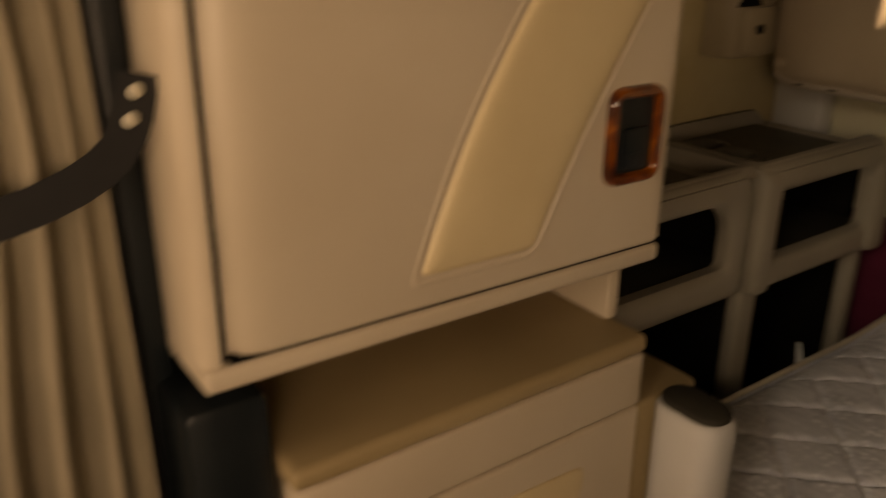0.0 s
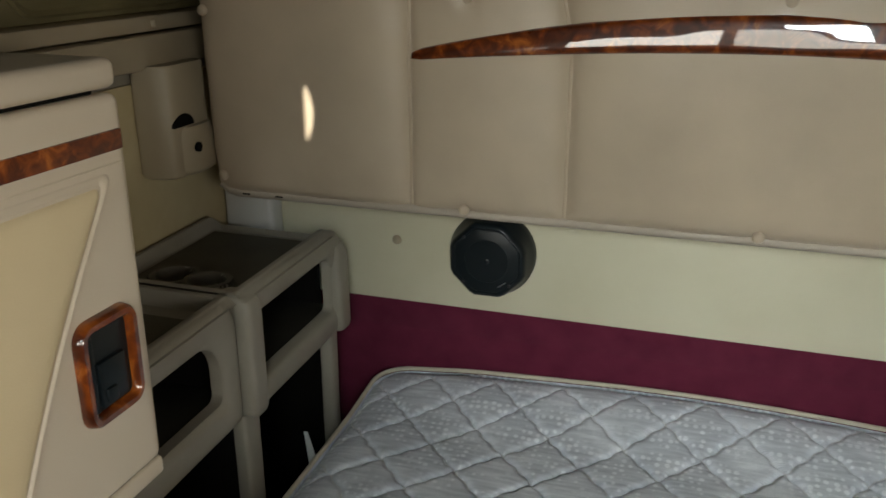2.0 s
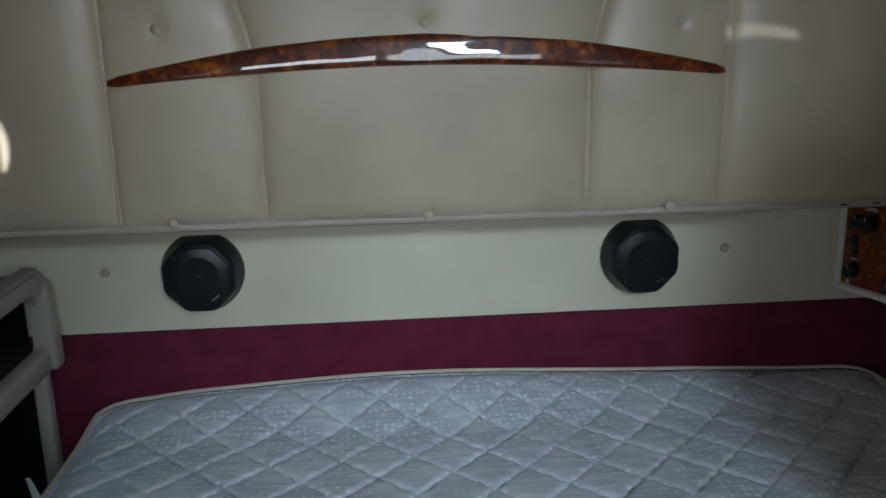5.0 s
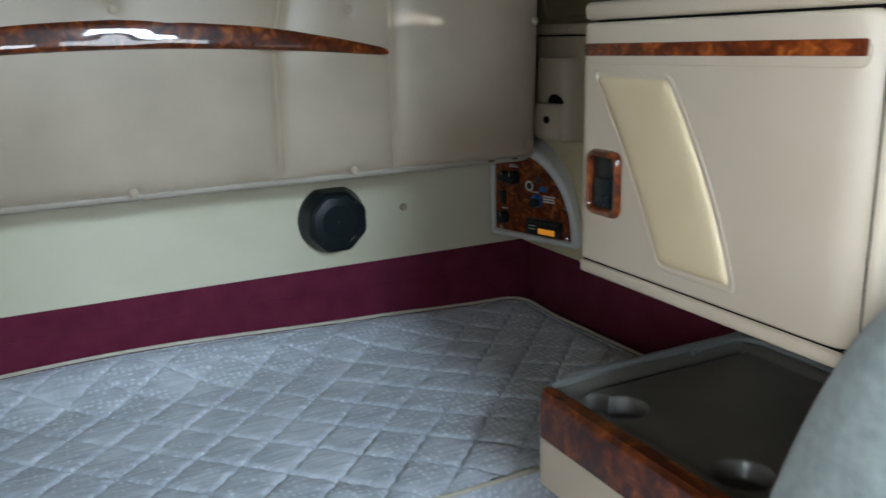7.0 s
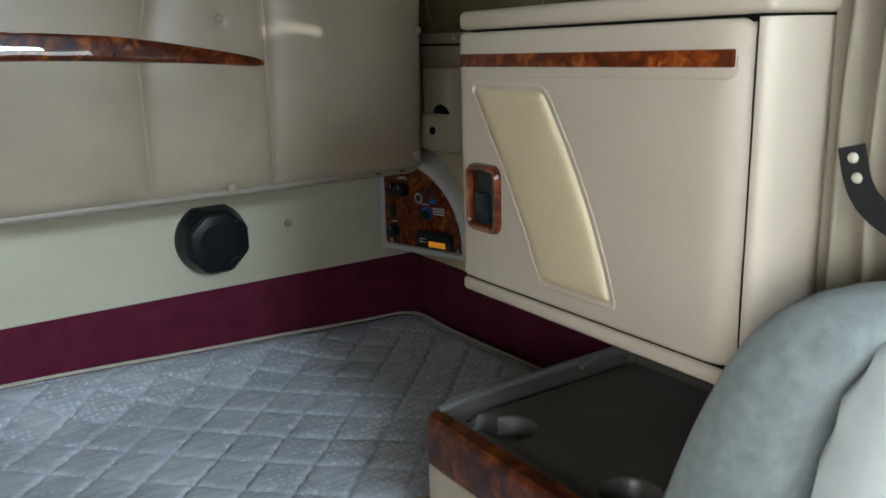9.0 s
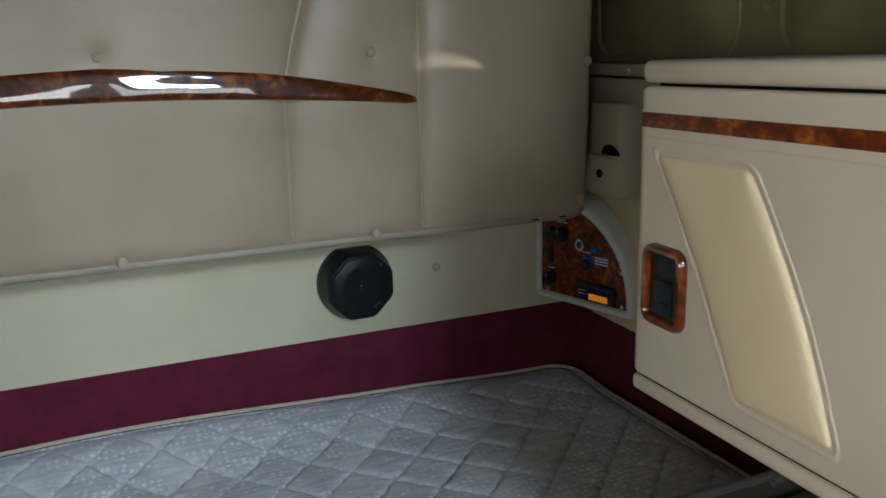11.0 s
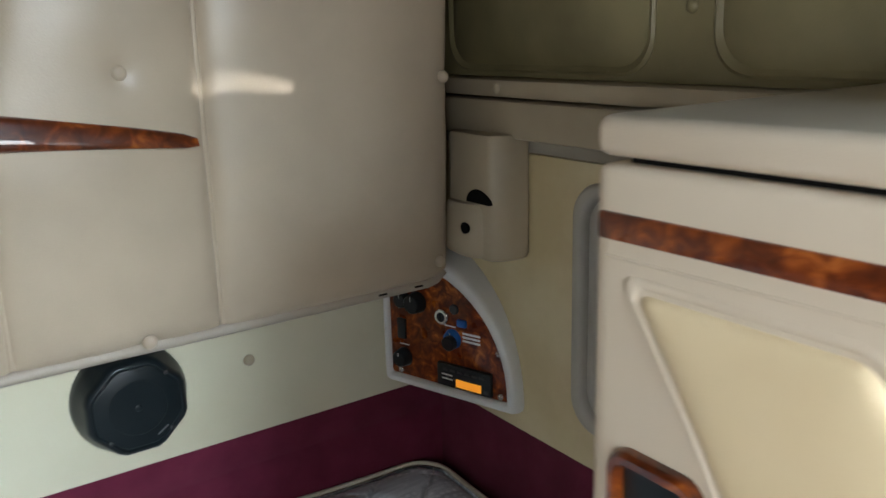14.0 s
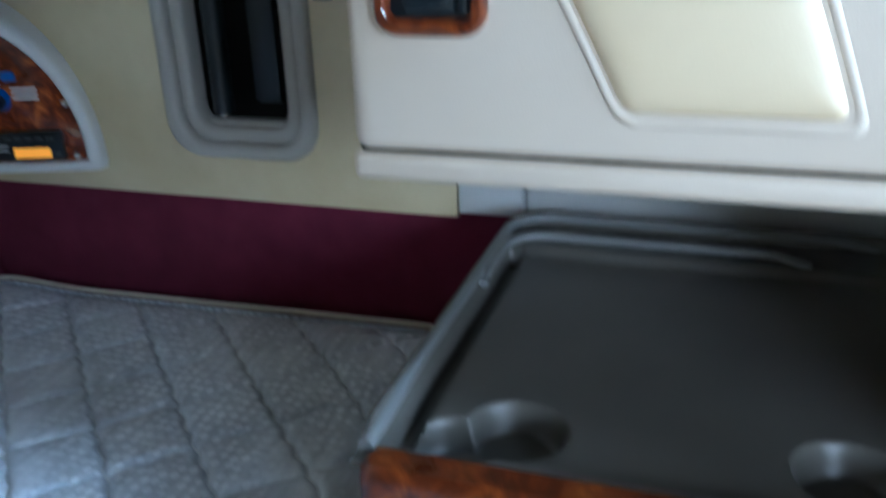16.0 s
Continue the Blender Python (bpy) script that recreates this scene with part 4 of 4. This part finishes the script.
# ---- shelf units along the -x side ----
def shelf_unit(y0, y1, fx, label, cup, opening, shoulder, legs):
    t = thing("shelf_unit", -0.92, (y0 + y1) / 2, 0, label, "shelf", "moulded shelf units")
    zt = 1.06
    oy0, oy1, oz0, oz1, ro = opening

    def outline(a0, a1, b0, b1, r_tail, r_head):
        """A face outline whose top corner at the far end is rounder."""
        pts = []
        for cu, cv, ang, r in ((a1, b1, 0, r_tail), (a0, b1, 90, r_head), (a0, b0, 180, 0.014), (a1, b0, 270, 0.014)):
            su, sv = (-1 if cu == a1 else 1), (-1 if cv == b1 else 1)
            for k in range(9):
                a = radians(ang + 90 * k / 8)
                pts.append((cu + su * r + r * math.cos(a), cv + sv * r + r * math.sin(a)))
        return pts
    out = outline(y0, y1, 0.832, zt, shoulder, 0.016)
    inn = outline(oy0, oy1, oz0, oz1, ro, 0.012)
    part("face", ring(out, inn, "x", -fx - 0.036, -fx - 0.006, 0.01), GREY, t)

    def top(u, v):
        x, y = -1.075 + (1.075 - fx - 0.003) * u, y0 + 0.002 + (y1 - y0 - 0.004) * v
        # the far aisle corner is round in plan, and the top slopes down to it
        if shoulder > 0.05:
            bend = 0.07
            if x > -fx - 0.006 - bend and y > y1 - bend:
                a, b = x + fx + 0.006 + bend, y - y1 + bend
                h = math.hypot(a, b)
                if h > 1e-9:
                    k = max(a, b) / h
                    x, y = -fx - 0.006 - bend + a * k, y1 - bend + b * k
        rim = min(y - y0, y1 - y, x + 1.075, -fx - 0.018 - x)
        z = zt - 0.01 + 0.013 * step(-0.012, 0.006, rim) - 0.026 * step(0.014, 0.026, rim)
        z -= (shoulder * 0.55) * step(y1 - shoulder, y1, y) * (1 if shoulder > 0.05 else 0)
        for cx, cy, r, dep in cup:
            dd = math.hypot(x - cx, y - cy)
            if dd < r + 0.01:
                lip = zt - 0.008
                z = lip - dep * (1 - step(r - 0.008, r, dd)) if dd < r else max(z, lip)
        return (x, y, z)
    part("tray_top", sheet(100, 130, top), GREY, t, angle=50)
    x_in, y_in = 0.03 / (1.075 - fx - 0.003), 0.03 / (y1 - y0)
    far = y_in + shoulder * 0.6 / (y1 - y0)

    # Sheet added over the recessed floor, darkened for the little light there.
    def mat(u, v):
        x, y, z = top(x_in + (1 - 2.6 * x_in) * u, y_in + (1 - y_in - far) * v)
        return (x, y, z + 0.0012)
    part("tray_mat", sheet(80, 100, mat), TRAY_SHADE, t, "darker sheet standing in for the dim tray floor", angle=50)
    # Inside walls near-black and board dark brown: the shelf's inner shade put into colour.
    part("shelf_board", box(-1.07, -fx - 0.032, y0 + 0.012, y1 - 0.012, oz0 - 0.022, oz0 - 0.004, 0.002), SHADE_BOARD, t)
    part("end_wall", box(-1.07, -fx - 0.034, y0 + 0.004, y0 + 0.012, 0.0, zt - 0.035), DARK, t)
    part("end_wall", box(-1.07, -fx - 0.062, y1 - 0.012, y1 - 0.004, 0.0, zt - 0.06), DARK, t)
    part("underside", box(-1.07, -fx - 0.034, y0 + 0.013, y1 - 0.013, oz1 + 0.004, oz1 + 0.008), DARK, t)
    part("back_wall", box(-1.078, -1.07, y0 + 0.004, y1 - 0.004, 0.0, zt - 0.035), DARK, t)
    for y, wide in ((y0 + 0.002, 0.05), (y1 - 0.047, 0.034))[:legs]:
        part("leg", box(-fx - 0.052, -fx - 0.022, y, y + wide, 0.0, 0.838, 0.008, 3), GREY, t)

    # posts at both ends of the face, standing proud of the rails and rolled back over the top
    def post(ya, yb, ztop, roll, lean):
        def ring_at(z, back, slim):
            return [(x - back, y, z) for x, y in rounded(-fx - 0.03, -fx + 0.006, ya + slim, yb - slim, 0.0115, 4)]
        loops = [ring_at(0.834, 0.006, 0.008), ring_at(0.838, 0.002, 0.003), ring_at(0.846, 0.0, 0.0)]
        loops += [ring_at(z, lean * (z - 0.85), 0.0) for z in (0.9, 0.95, ztop - roll)]
        for k in range(1, 7):
            a = math.pi / 2 * k / 6
            loops.append(ring_at(ztop - roll + roll * math.sin(a), lean * (ztop - roll - 0.85) + roll * (1 - math.cos(a)), 0.004 * (1 - math.cos(a))))
        return loft(loops)
    part("post", post(y0 - 0.003, y0 + 0.045, zt - 0.003, 0.028, 0.0), GREY, t)
    if legs > 1:
        part("post", post(y1 - 0.047, y1 + 0.003, zt - shoulder * 0.42, 0.034, 0.02), GREY, t)


shelf_unit(1.532, 1.932, 0.78, "warm grey moulded shelf unit with cup recess in its top", [(-0.962, 1.605, 0.036, 0.028), (-0.893, 1.6, 0.034, 0.022)], (1.572, 1.884, 0.884, 1.008, 0.04), 0.06, 2)
shelf_unit(1.09, 1.529, 0.79, "warm grey moulded shelf unit with an open tray top", [], (1.13, 1.48, 0.892, 1.01, 0.06), 0.045, 1)
tagged(part("corner_cover", box(-1.07, -0.955, 1.947, 1.999, 0.9, 1.135, 0.012, 3), GREYBLUE), "pale grey plastic corner cover above the shelf", "cover")


# ---- bunk brackets on the side walls ----
def bracket(s):
    t = thing("bunk_bracket", s * 1.04, 1.75, 1.2, "tan plastic bunk latch housing on the side lining", "bracket", "bunk latch housings")
    m = None if s > 0 else MIRROR
    plan = soften([(1.08, 1.697), (1.034, 1.701), (1.011, 1.714), (1.007, 1.735), (1.013, 1.835), (1.08, 1.835)], 0.012, 5)
    part("housing", loft([[(x, y, z) for x, y in scaled_loop(plan, i)] for z, i in ((1.189, 0.01), (1.192, 0.003), (1.2, 0.0), (1.388, 0.0), (1.394, 0.004))]), TRIM, t, m=m)
    moon = [(1.714, 1.284)] + [(1.744 - 0.03 * math.cos(math.pi * k / 10), 1.284 + 0.023 * math.sin(math.pi * k / 10)) for k in range(1, 10)] + [(1.774, 1.284)]
    part("grip_opening", plate(moon, "x", 1.02, 1.0055, 0.0005), DARK, t, "dark half-round opening", m=m)
    belly = soften([(1.08, 1.722), (1.02, 1.723), (1.0, 1.738), (0.991, 1.762), (0.992, 1.79), (0.998, 1.835), (1.08, 1.835)], 0.016, 5)
    part("lower_bulge", loft([[(x, y, z) for x, y in scaled_loop(belly, i)] for z, i in ((1.192, 0.012), (1.196, 0.004), (1.204, 0.0), (1.262, 0.0), (1.274, 0.003), (1.281, 0.01))]), TRIM, t, m=m)
    part("pin_hole", rod((0.996, 1.76, 1.243), "x", 0.0095, -0.0065, 16, 0.0005), DARK, t, "dark round hole", m=m)


bracket(1)
bracket(-1)


# ---- control panel in the rear corner ----
def control_panel():
    t = thing("control_panel", 1.06, 1.86, 0.88, "quarter-round burl control panel with knobs and radio in a grey frame", "control panel")

    def quarter(y0, y1, z0, z1, n=14):
        pts = [(y1, z0)]
        for k in range(n + 1):
            a = math.pi / 2 * k / n
            pts.append((y1 - (y1 - y0) * math.cos(a) ** 0.9, z0 + (z1 - z0) * math.sin(a) ** 0.9))
        return pts
    out = soften(quarter(1.703, 2.004, 0.881, 1.168), 0.012, 2)
    inn = soften(quarter(1.728, 1.992, 0.898, 1.13), 0.005, 2)
    part("frame", ring(out, inn, "x", 1.13, 1.036, 0.012), FRAME, t, "pale grey plastic frame")
    part("face", plate(inn, "x", 1.078, 1.046, 0.001), BURL_SATIN, t, "burl wood face")
    X = 1.046

    def knob(y, z, r, mat, label, length=0.018):
        k = part("knob", rod((X, y, z), "x", r, -length, 24, 0.002, r * 0.86), mat, t, label)
        part("pointer", box(X - length - 0.0008, X - length + 0.001, y - 0.0006, y + 0.0006, z + r * 0.3, z + r * 0.75), WHITE, k)
    knob(1.924, 1.05, 0.0205, BLACK, "black rotary knob", 0.022)
    knob(1.958, 1.05, 0.017, BLACK, "black rotary knob", 0.014)
    knob(1.96, 0.935, 0.0185, BLACK, "black rotary knob", 0.02)
    knob(1.845, 0.994, 0.0185, BLUE, "blue-ringed rotary knob", 0.01)
    part("knob", rod((X - 0.01, 1.842, 0.991), "x", 0.0135, -0.012, 20), BLACK, t)
    part("rocker_switch", box(X - 0.006, X + 0.001, 1.953, 1.972, 0.972, 1.012, 0.002), BLACK, t)
    part("key_lock", rod((X, 1.865, 1.034), "x", 0.0145, -0.009, 24), CHROME, t, "bright key lock")
    part("key_slot", rod((X - 0.0088, 1.865, 1.034), "x", 0.009, -0.0008, 20, 0.0003), STEEL, t)
    part("key_slot", box(X - 0.0102, X - 0.0085, 1.8635, 1.8665, 1.026, 1.042), BLACK, t)
    part("vent_button", rod((X, 1.84, 1.051), "x", 0.0095, -0.004, 20), STEEL, t)
    part("blue_button", box(X - 0.007, X + 0.001, 1.812, 1.832, 1.021, 1.035, 0.003), BLUE, t)
    for k in range(3):
        part("label_bar", box(X - 0.001, X + 0.001, 1.785, 1.823, 0.993 + 0.007 * k, 0.9968 + 0.007 * k), WHITE, t)
    part("label_bar", box(X - 0.001, X + 0.001, 1.838, 1.862, 1.0165, 1.0185), WHITE, t)
    part("label_bar", box(X - 0.001, X + 0.001, 1.914, 1.938, 1.0835, 1.0852), WHITE, t)
    part("label_bar", box(X - 0.001, X + 0.001, 1.948, 1.97, 0.9595, 0.9615), WHITE, t)
    part("label_bar", box(X - 0.001, X + 0.001, 1.91, 1.943, 1.0785, 1.0805), WHITE, t)
    radio = part("radio", box(X - 0.008, X + 0.002, 1.759, 1.878, 0.901, 0.946, 0.003), BLACK, t, "black clock radio")
    part("display", box(X - 0.0095, X - 0.007, 1.779, 1.834, 0.906, 0.921), GLOW, radio, "lit amber display")
    for k in range(6):
        part("radio_button", box(X - 0.0095, X - 0.007, 1.772 + 0.016 * k, 1.783 + 0.016 * k, 0.933, 0.938, 0.0008), STEEL, radio)
    for k in range(2):
        part("label_bar", box(X - 0.009, X - 0.0075, 1.842, 1.866, 0.9165 + 0.008 * k, 0.9185 + 0.008 * k), WHITE, radio)
    part("radio_button", box(X - 0.0095, X - 0.007, 1.764, 1.774, 0.906, 0.914, 0.0008), STEEL, radio)
    for y, z in ((1.744, 0.905), (1.971, 0.906), (1.748, 0.985)):
        part("screw", dome((X, y, z), "x", 0.006, -0.003, 12), CHROME, t)
    # the panel stands askew across the corner
    turn = Matrix.Translation((0.984, 1.967, 0.023)) @ Matrix.Rotation(radians(18), 4, "Z") @ Matrix.Translation((-1.046, -1.971, 0))
    for ob in t.children_recursive:
        ob.data.transform(turn)


control_panel()


# ---- window niche with a black cylinder in it ----
def niche(s):
    m = None if s > 0 else MIRROR
    t = thing("window_niche", s * 1.09, 1.48, 0.95, "grey framed wall niche in the cream lining", "niche", "wall niches")
    out = rounded(1.352, 1.596, 0.932, 1.334, 0.055, 7)
    inn = rounded(1.377, 1.572, 0.955, 1.312, 0.042, 7)
    part("frame", ring(out, inn, "x", 1.115, 1.0705, 0.0085), NICHE, t, m=m)
    part("inner_frame", ring(rounded(1.3765, 1.5725, 0.9545, 1.3125, 0.042, 7), rounded(1.402, 1.551, 0.976, 1.289, 0.03, 7), "x", 1.117, 1.0835, 0.006), NICHE, t, m=m)
    part("well", plate(rounded(1.396, 1.57, 0.962, 1.302, 0.034, 7), "x", 1.1235, 1.1195, 0.0005), DARK, t, "well backing painted near-black for its shade", m=m)
    part("sill", box(1.1, 1.122, 1.404, 1.56, 0.966, 0.984, 0.003), NICHE, t, m=m)


niche(1)
niche(-1)
ext = thing("flashlight", 1.094, 1.508, 0.99, "long black flashlight clipped upright in the wall niche", "flashlight")
part("barrel", tube([(1.094, 1.508, 0.995 + 0.27 * k / 6) for k in range(7)], 0.0145, 20), BLACK, ext)
part("head", tube([(1.094, 1.508, 1.25), (1.094, 1.508, 1.284)], 0.019, 20), BLACK, ext)
part("tip", tube([(1.094, 1.508, 0.9905), (1.094, 1.508, 0.996)], 0.008, 12), CHROME, ext, "bright tail tip")
part("clip", box(1.104, 1.119, 1.42, 1.462, 1.01, 1.285, 0.004), BLACK, ext)
hook = thing("coat_hook", 1.07, 1.33, 1.2, "black coat hook with a bright knob on the side lining", "hook")
part("plate", box(1.066, 1.08, 1.314, 1.342, 1.155, 1.275, 0.004), BLACK, hook)
part("knob", dome((1.066, 1.336, 1.22), "x", 0.011, -0.012), CHROME, hook)


# ---- seat in the cab ----
def seat():
    t = thing("cab_seat", 0.72, 0.3, 0, "grey velour cab seat with a tall padded backrest", "seat")

    # side outlines of the rear shell and of the front pad: (y, z)
    rear = [(0.585, 0.45), (0.582, 0.7), (0.57, 0.92), (0.54, 1.09), (0.503, 1.175), (0.455, 1.228), (0.405, 1.246), (0.365, 1.24), (0.36, 1.215), (0.41, 1.15), (0.44, 1.0), (0.45, 0.45)]
    pad = [(0.445, 0.45), (0.436, 0.98), (0.405, 1.14), (0.365, 1.215), (0.32, 1.228), (0.27, 1.19), (0.24, 1.08), (0.212, 0.9), (0.19, 0.65), (0.18, 0.45)]

    def swept(profile, x0, x1, turn, wrinkle, droop, splay, pleat=0.0):
        """The profile carried across the seat, drawn in at both ends."""
        fine = dense(soften(profile, 0.05, 4), 0.02)
        cy = sum(p[0] for p in fine) / len(fine)
        loops = []
        n = 36
        for k in range(n + 1):
            x = x0 + (x1 - x0) * k / n
            e = min(x - x0, x1 - x)
            q = 1 - min(1.0, e / turn)
            shrink = 1 - math.sqrt(max(0.0, 1 - q * q))
            loop = []
            for y, z in fine:
                w = wrinkle * noise.noise(Vector((x * 26, y * 4, z * 5))) * step(0.7, 1.1, z)
                sag = 0.12 * max(0.0, x - 0.56) * step(0.8, 1.1, z)
                out = splay * (1 - step(0.8, 1.2, z)) * (1 - k / n)
                gather = pleat * math.exp(-e / 0.05) * step(0.012, 0.03, e) * math.sin(88 * (y - z) + 5 * noise.noise(Vector((x * 9, y * 7, z * 7)))) * step(0.75, 1.0, z)
                w += gather
                loop.append((x + out, y + (cy - y) * 0.62 * shrink + w, z - droop * shrink * step(0.6, 1.2, z) + w - sag))
            loops.append(loop)
        return loft(loops)
    part("rear_shell", swept(rear, 0.47, 1.03, 0.055, 0.004, 0.085, -0.065), VELOUR, t, "grey velour rear shell of the backrest", angle=80)
    part("front_pad", swept(pad, 0.482, 1.022, 0.03, 0.012, 0.025, 0.03, 0.006), VELOUR_LIT, t, "pleated front pad of the backrest, paled for the light on it", angle=80)
    part("seat_cushion", box(0.48, 1.02, -0.3, 0.3, 0.4, 0.54, 0.05, 4), VELOUR, t)
    part("pedestal", box(0.56, 0.94, -0.22, 0.5, 0.0, 0.41, 0.02), BLACK, t)


seat()


# Black boxes stand in for the dark gap between curtain and cabinet.
for s, nm in ((1, "right"), (-1, "left")):
    if s > 0:
        bm = box(0.8, 1.12, 0.505, 0.546, 0.0, 2.15, 0.004)
    else:
        bm = box(0.7, 1.12, 0.512, 0.5395, 0.0, 2.15, 0.008)
        box(0.625, 0.747, 0.52, 0.598, 0.0, 1.062, 0.012, bm=bm)
    tagged(part("pillar_" + nm, bm, BLACK, m=None if s > 0 else MIRROR), "black panel standing in for the dark gap between curtain and cabinet", "pillar", kind="structure")


# ---- curtains between cab and sleeper ----
def curtain(s):
    t = thing("privacy_curtain", s * 0.72, 0.4, 0.05, "tan privacy curtain gathered and tied back beside the cabinet", "curtain", "cab curtains")
    m = None if s > 0 else MIRROR
    sx, sy = (0.686, 0.508) if s > 0 else (0.633, 0.526)
    x0, y0, far, folds = (0.712, 0.552, 0.29, 46) if s > 0 else (0.672, 0.502, 0.62, 96)   # the -x curtain's unseen length is added to block door window light

    def cloth(u, v):
        z = 0.08 + 2.05 * v
        pinch = math.exp(-((z - 1.31) / 0.2) ** 2)
        y = y0 - far * (1 - 0.3 * pinch) * u
        x = x0 + 0.06 * u + 0.02 * math.sin(u * folds + 1.6 * noise.noise(Vector((u * 3, 0, z)))) * (1 - 0.45 * pinch) * step(0.0, 0.06, u)
        x += 0.012 * noise.noise(Vector((u * 8, 1, z * 2))) + 0.003 * noise.noise(Vector((u * 30, 1, z * 9)))
        return (x, y, z)
    part("cloth", sheet(130 if s > 0 else 260, 60, cloth), CURTAIN, t, m=m, angle=80)

    run = [(0.0, 1.345), (-0.004, 1.331), (-0.008, 1.317), (-0.013, 1.305), (-0.022, 1.292), (-0.036, 1.281), (-0.055, 1.272), (-0.08, 1.264), (-0.11, 1.258), (-0.14, 1.255), (-0.165, 1.254)]

    def strap(u, v):
        k = min(len(run) - 2, int(u * (len(run) - 1)))
        f, (ya, za), (yb, zb) = u * (len(run) - 1) - k, run[k], run[k + 1]
        across = Vector((za - zb, yb - ya)).normalized() * 0.03 * (v - 0.5)
        return (sx - 0.012 * u * u, sy + ya + (yb - ya) * f + across.x, za + (zb - za) * f + across.y)
    tie = part("tie_strap", sheet(20, 3, strap), WEB, t, "black tie strap", m=m)
    for k in (0, 1):
        part("snap", dome((sx - 0.001, sy - 0.004 - 0.006 * k, 1.333 - 0.02 * k), "x", 0.0058, -0.004, 14), PIPING, tie, "pale snap fastener", m=m)


curtain(1)
curtain(-1)
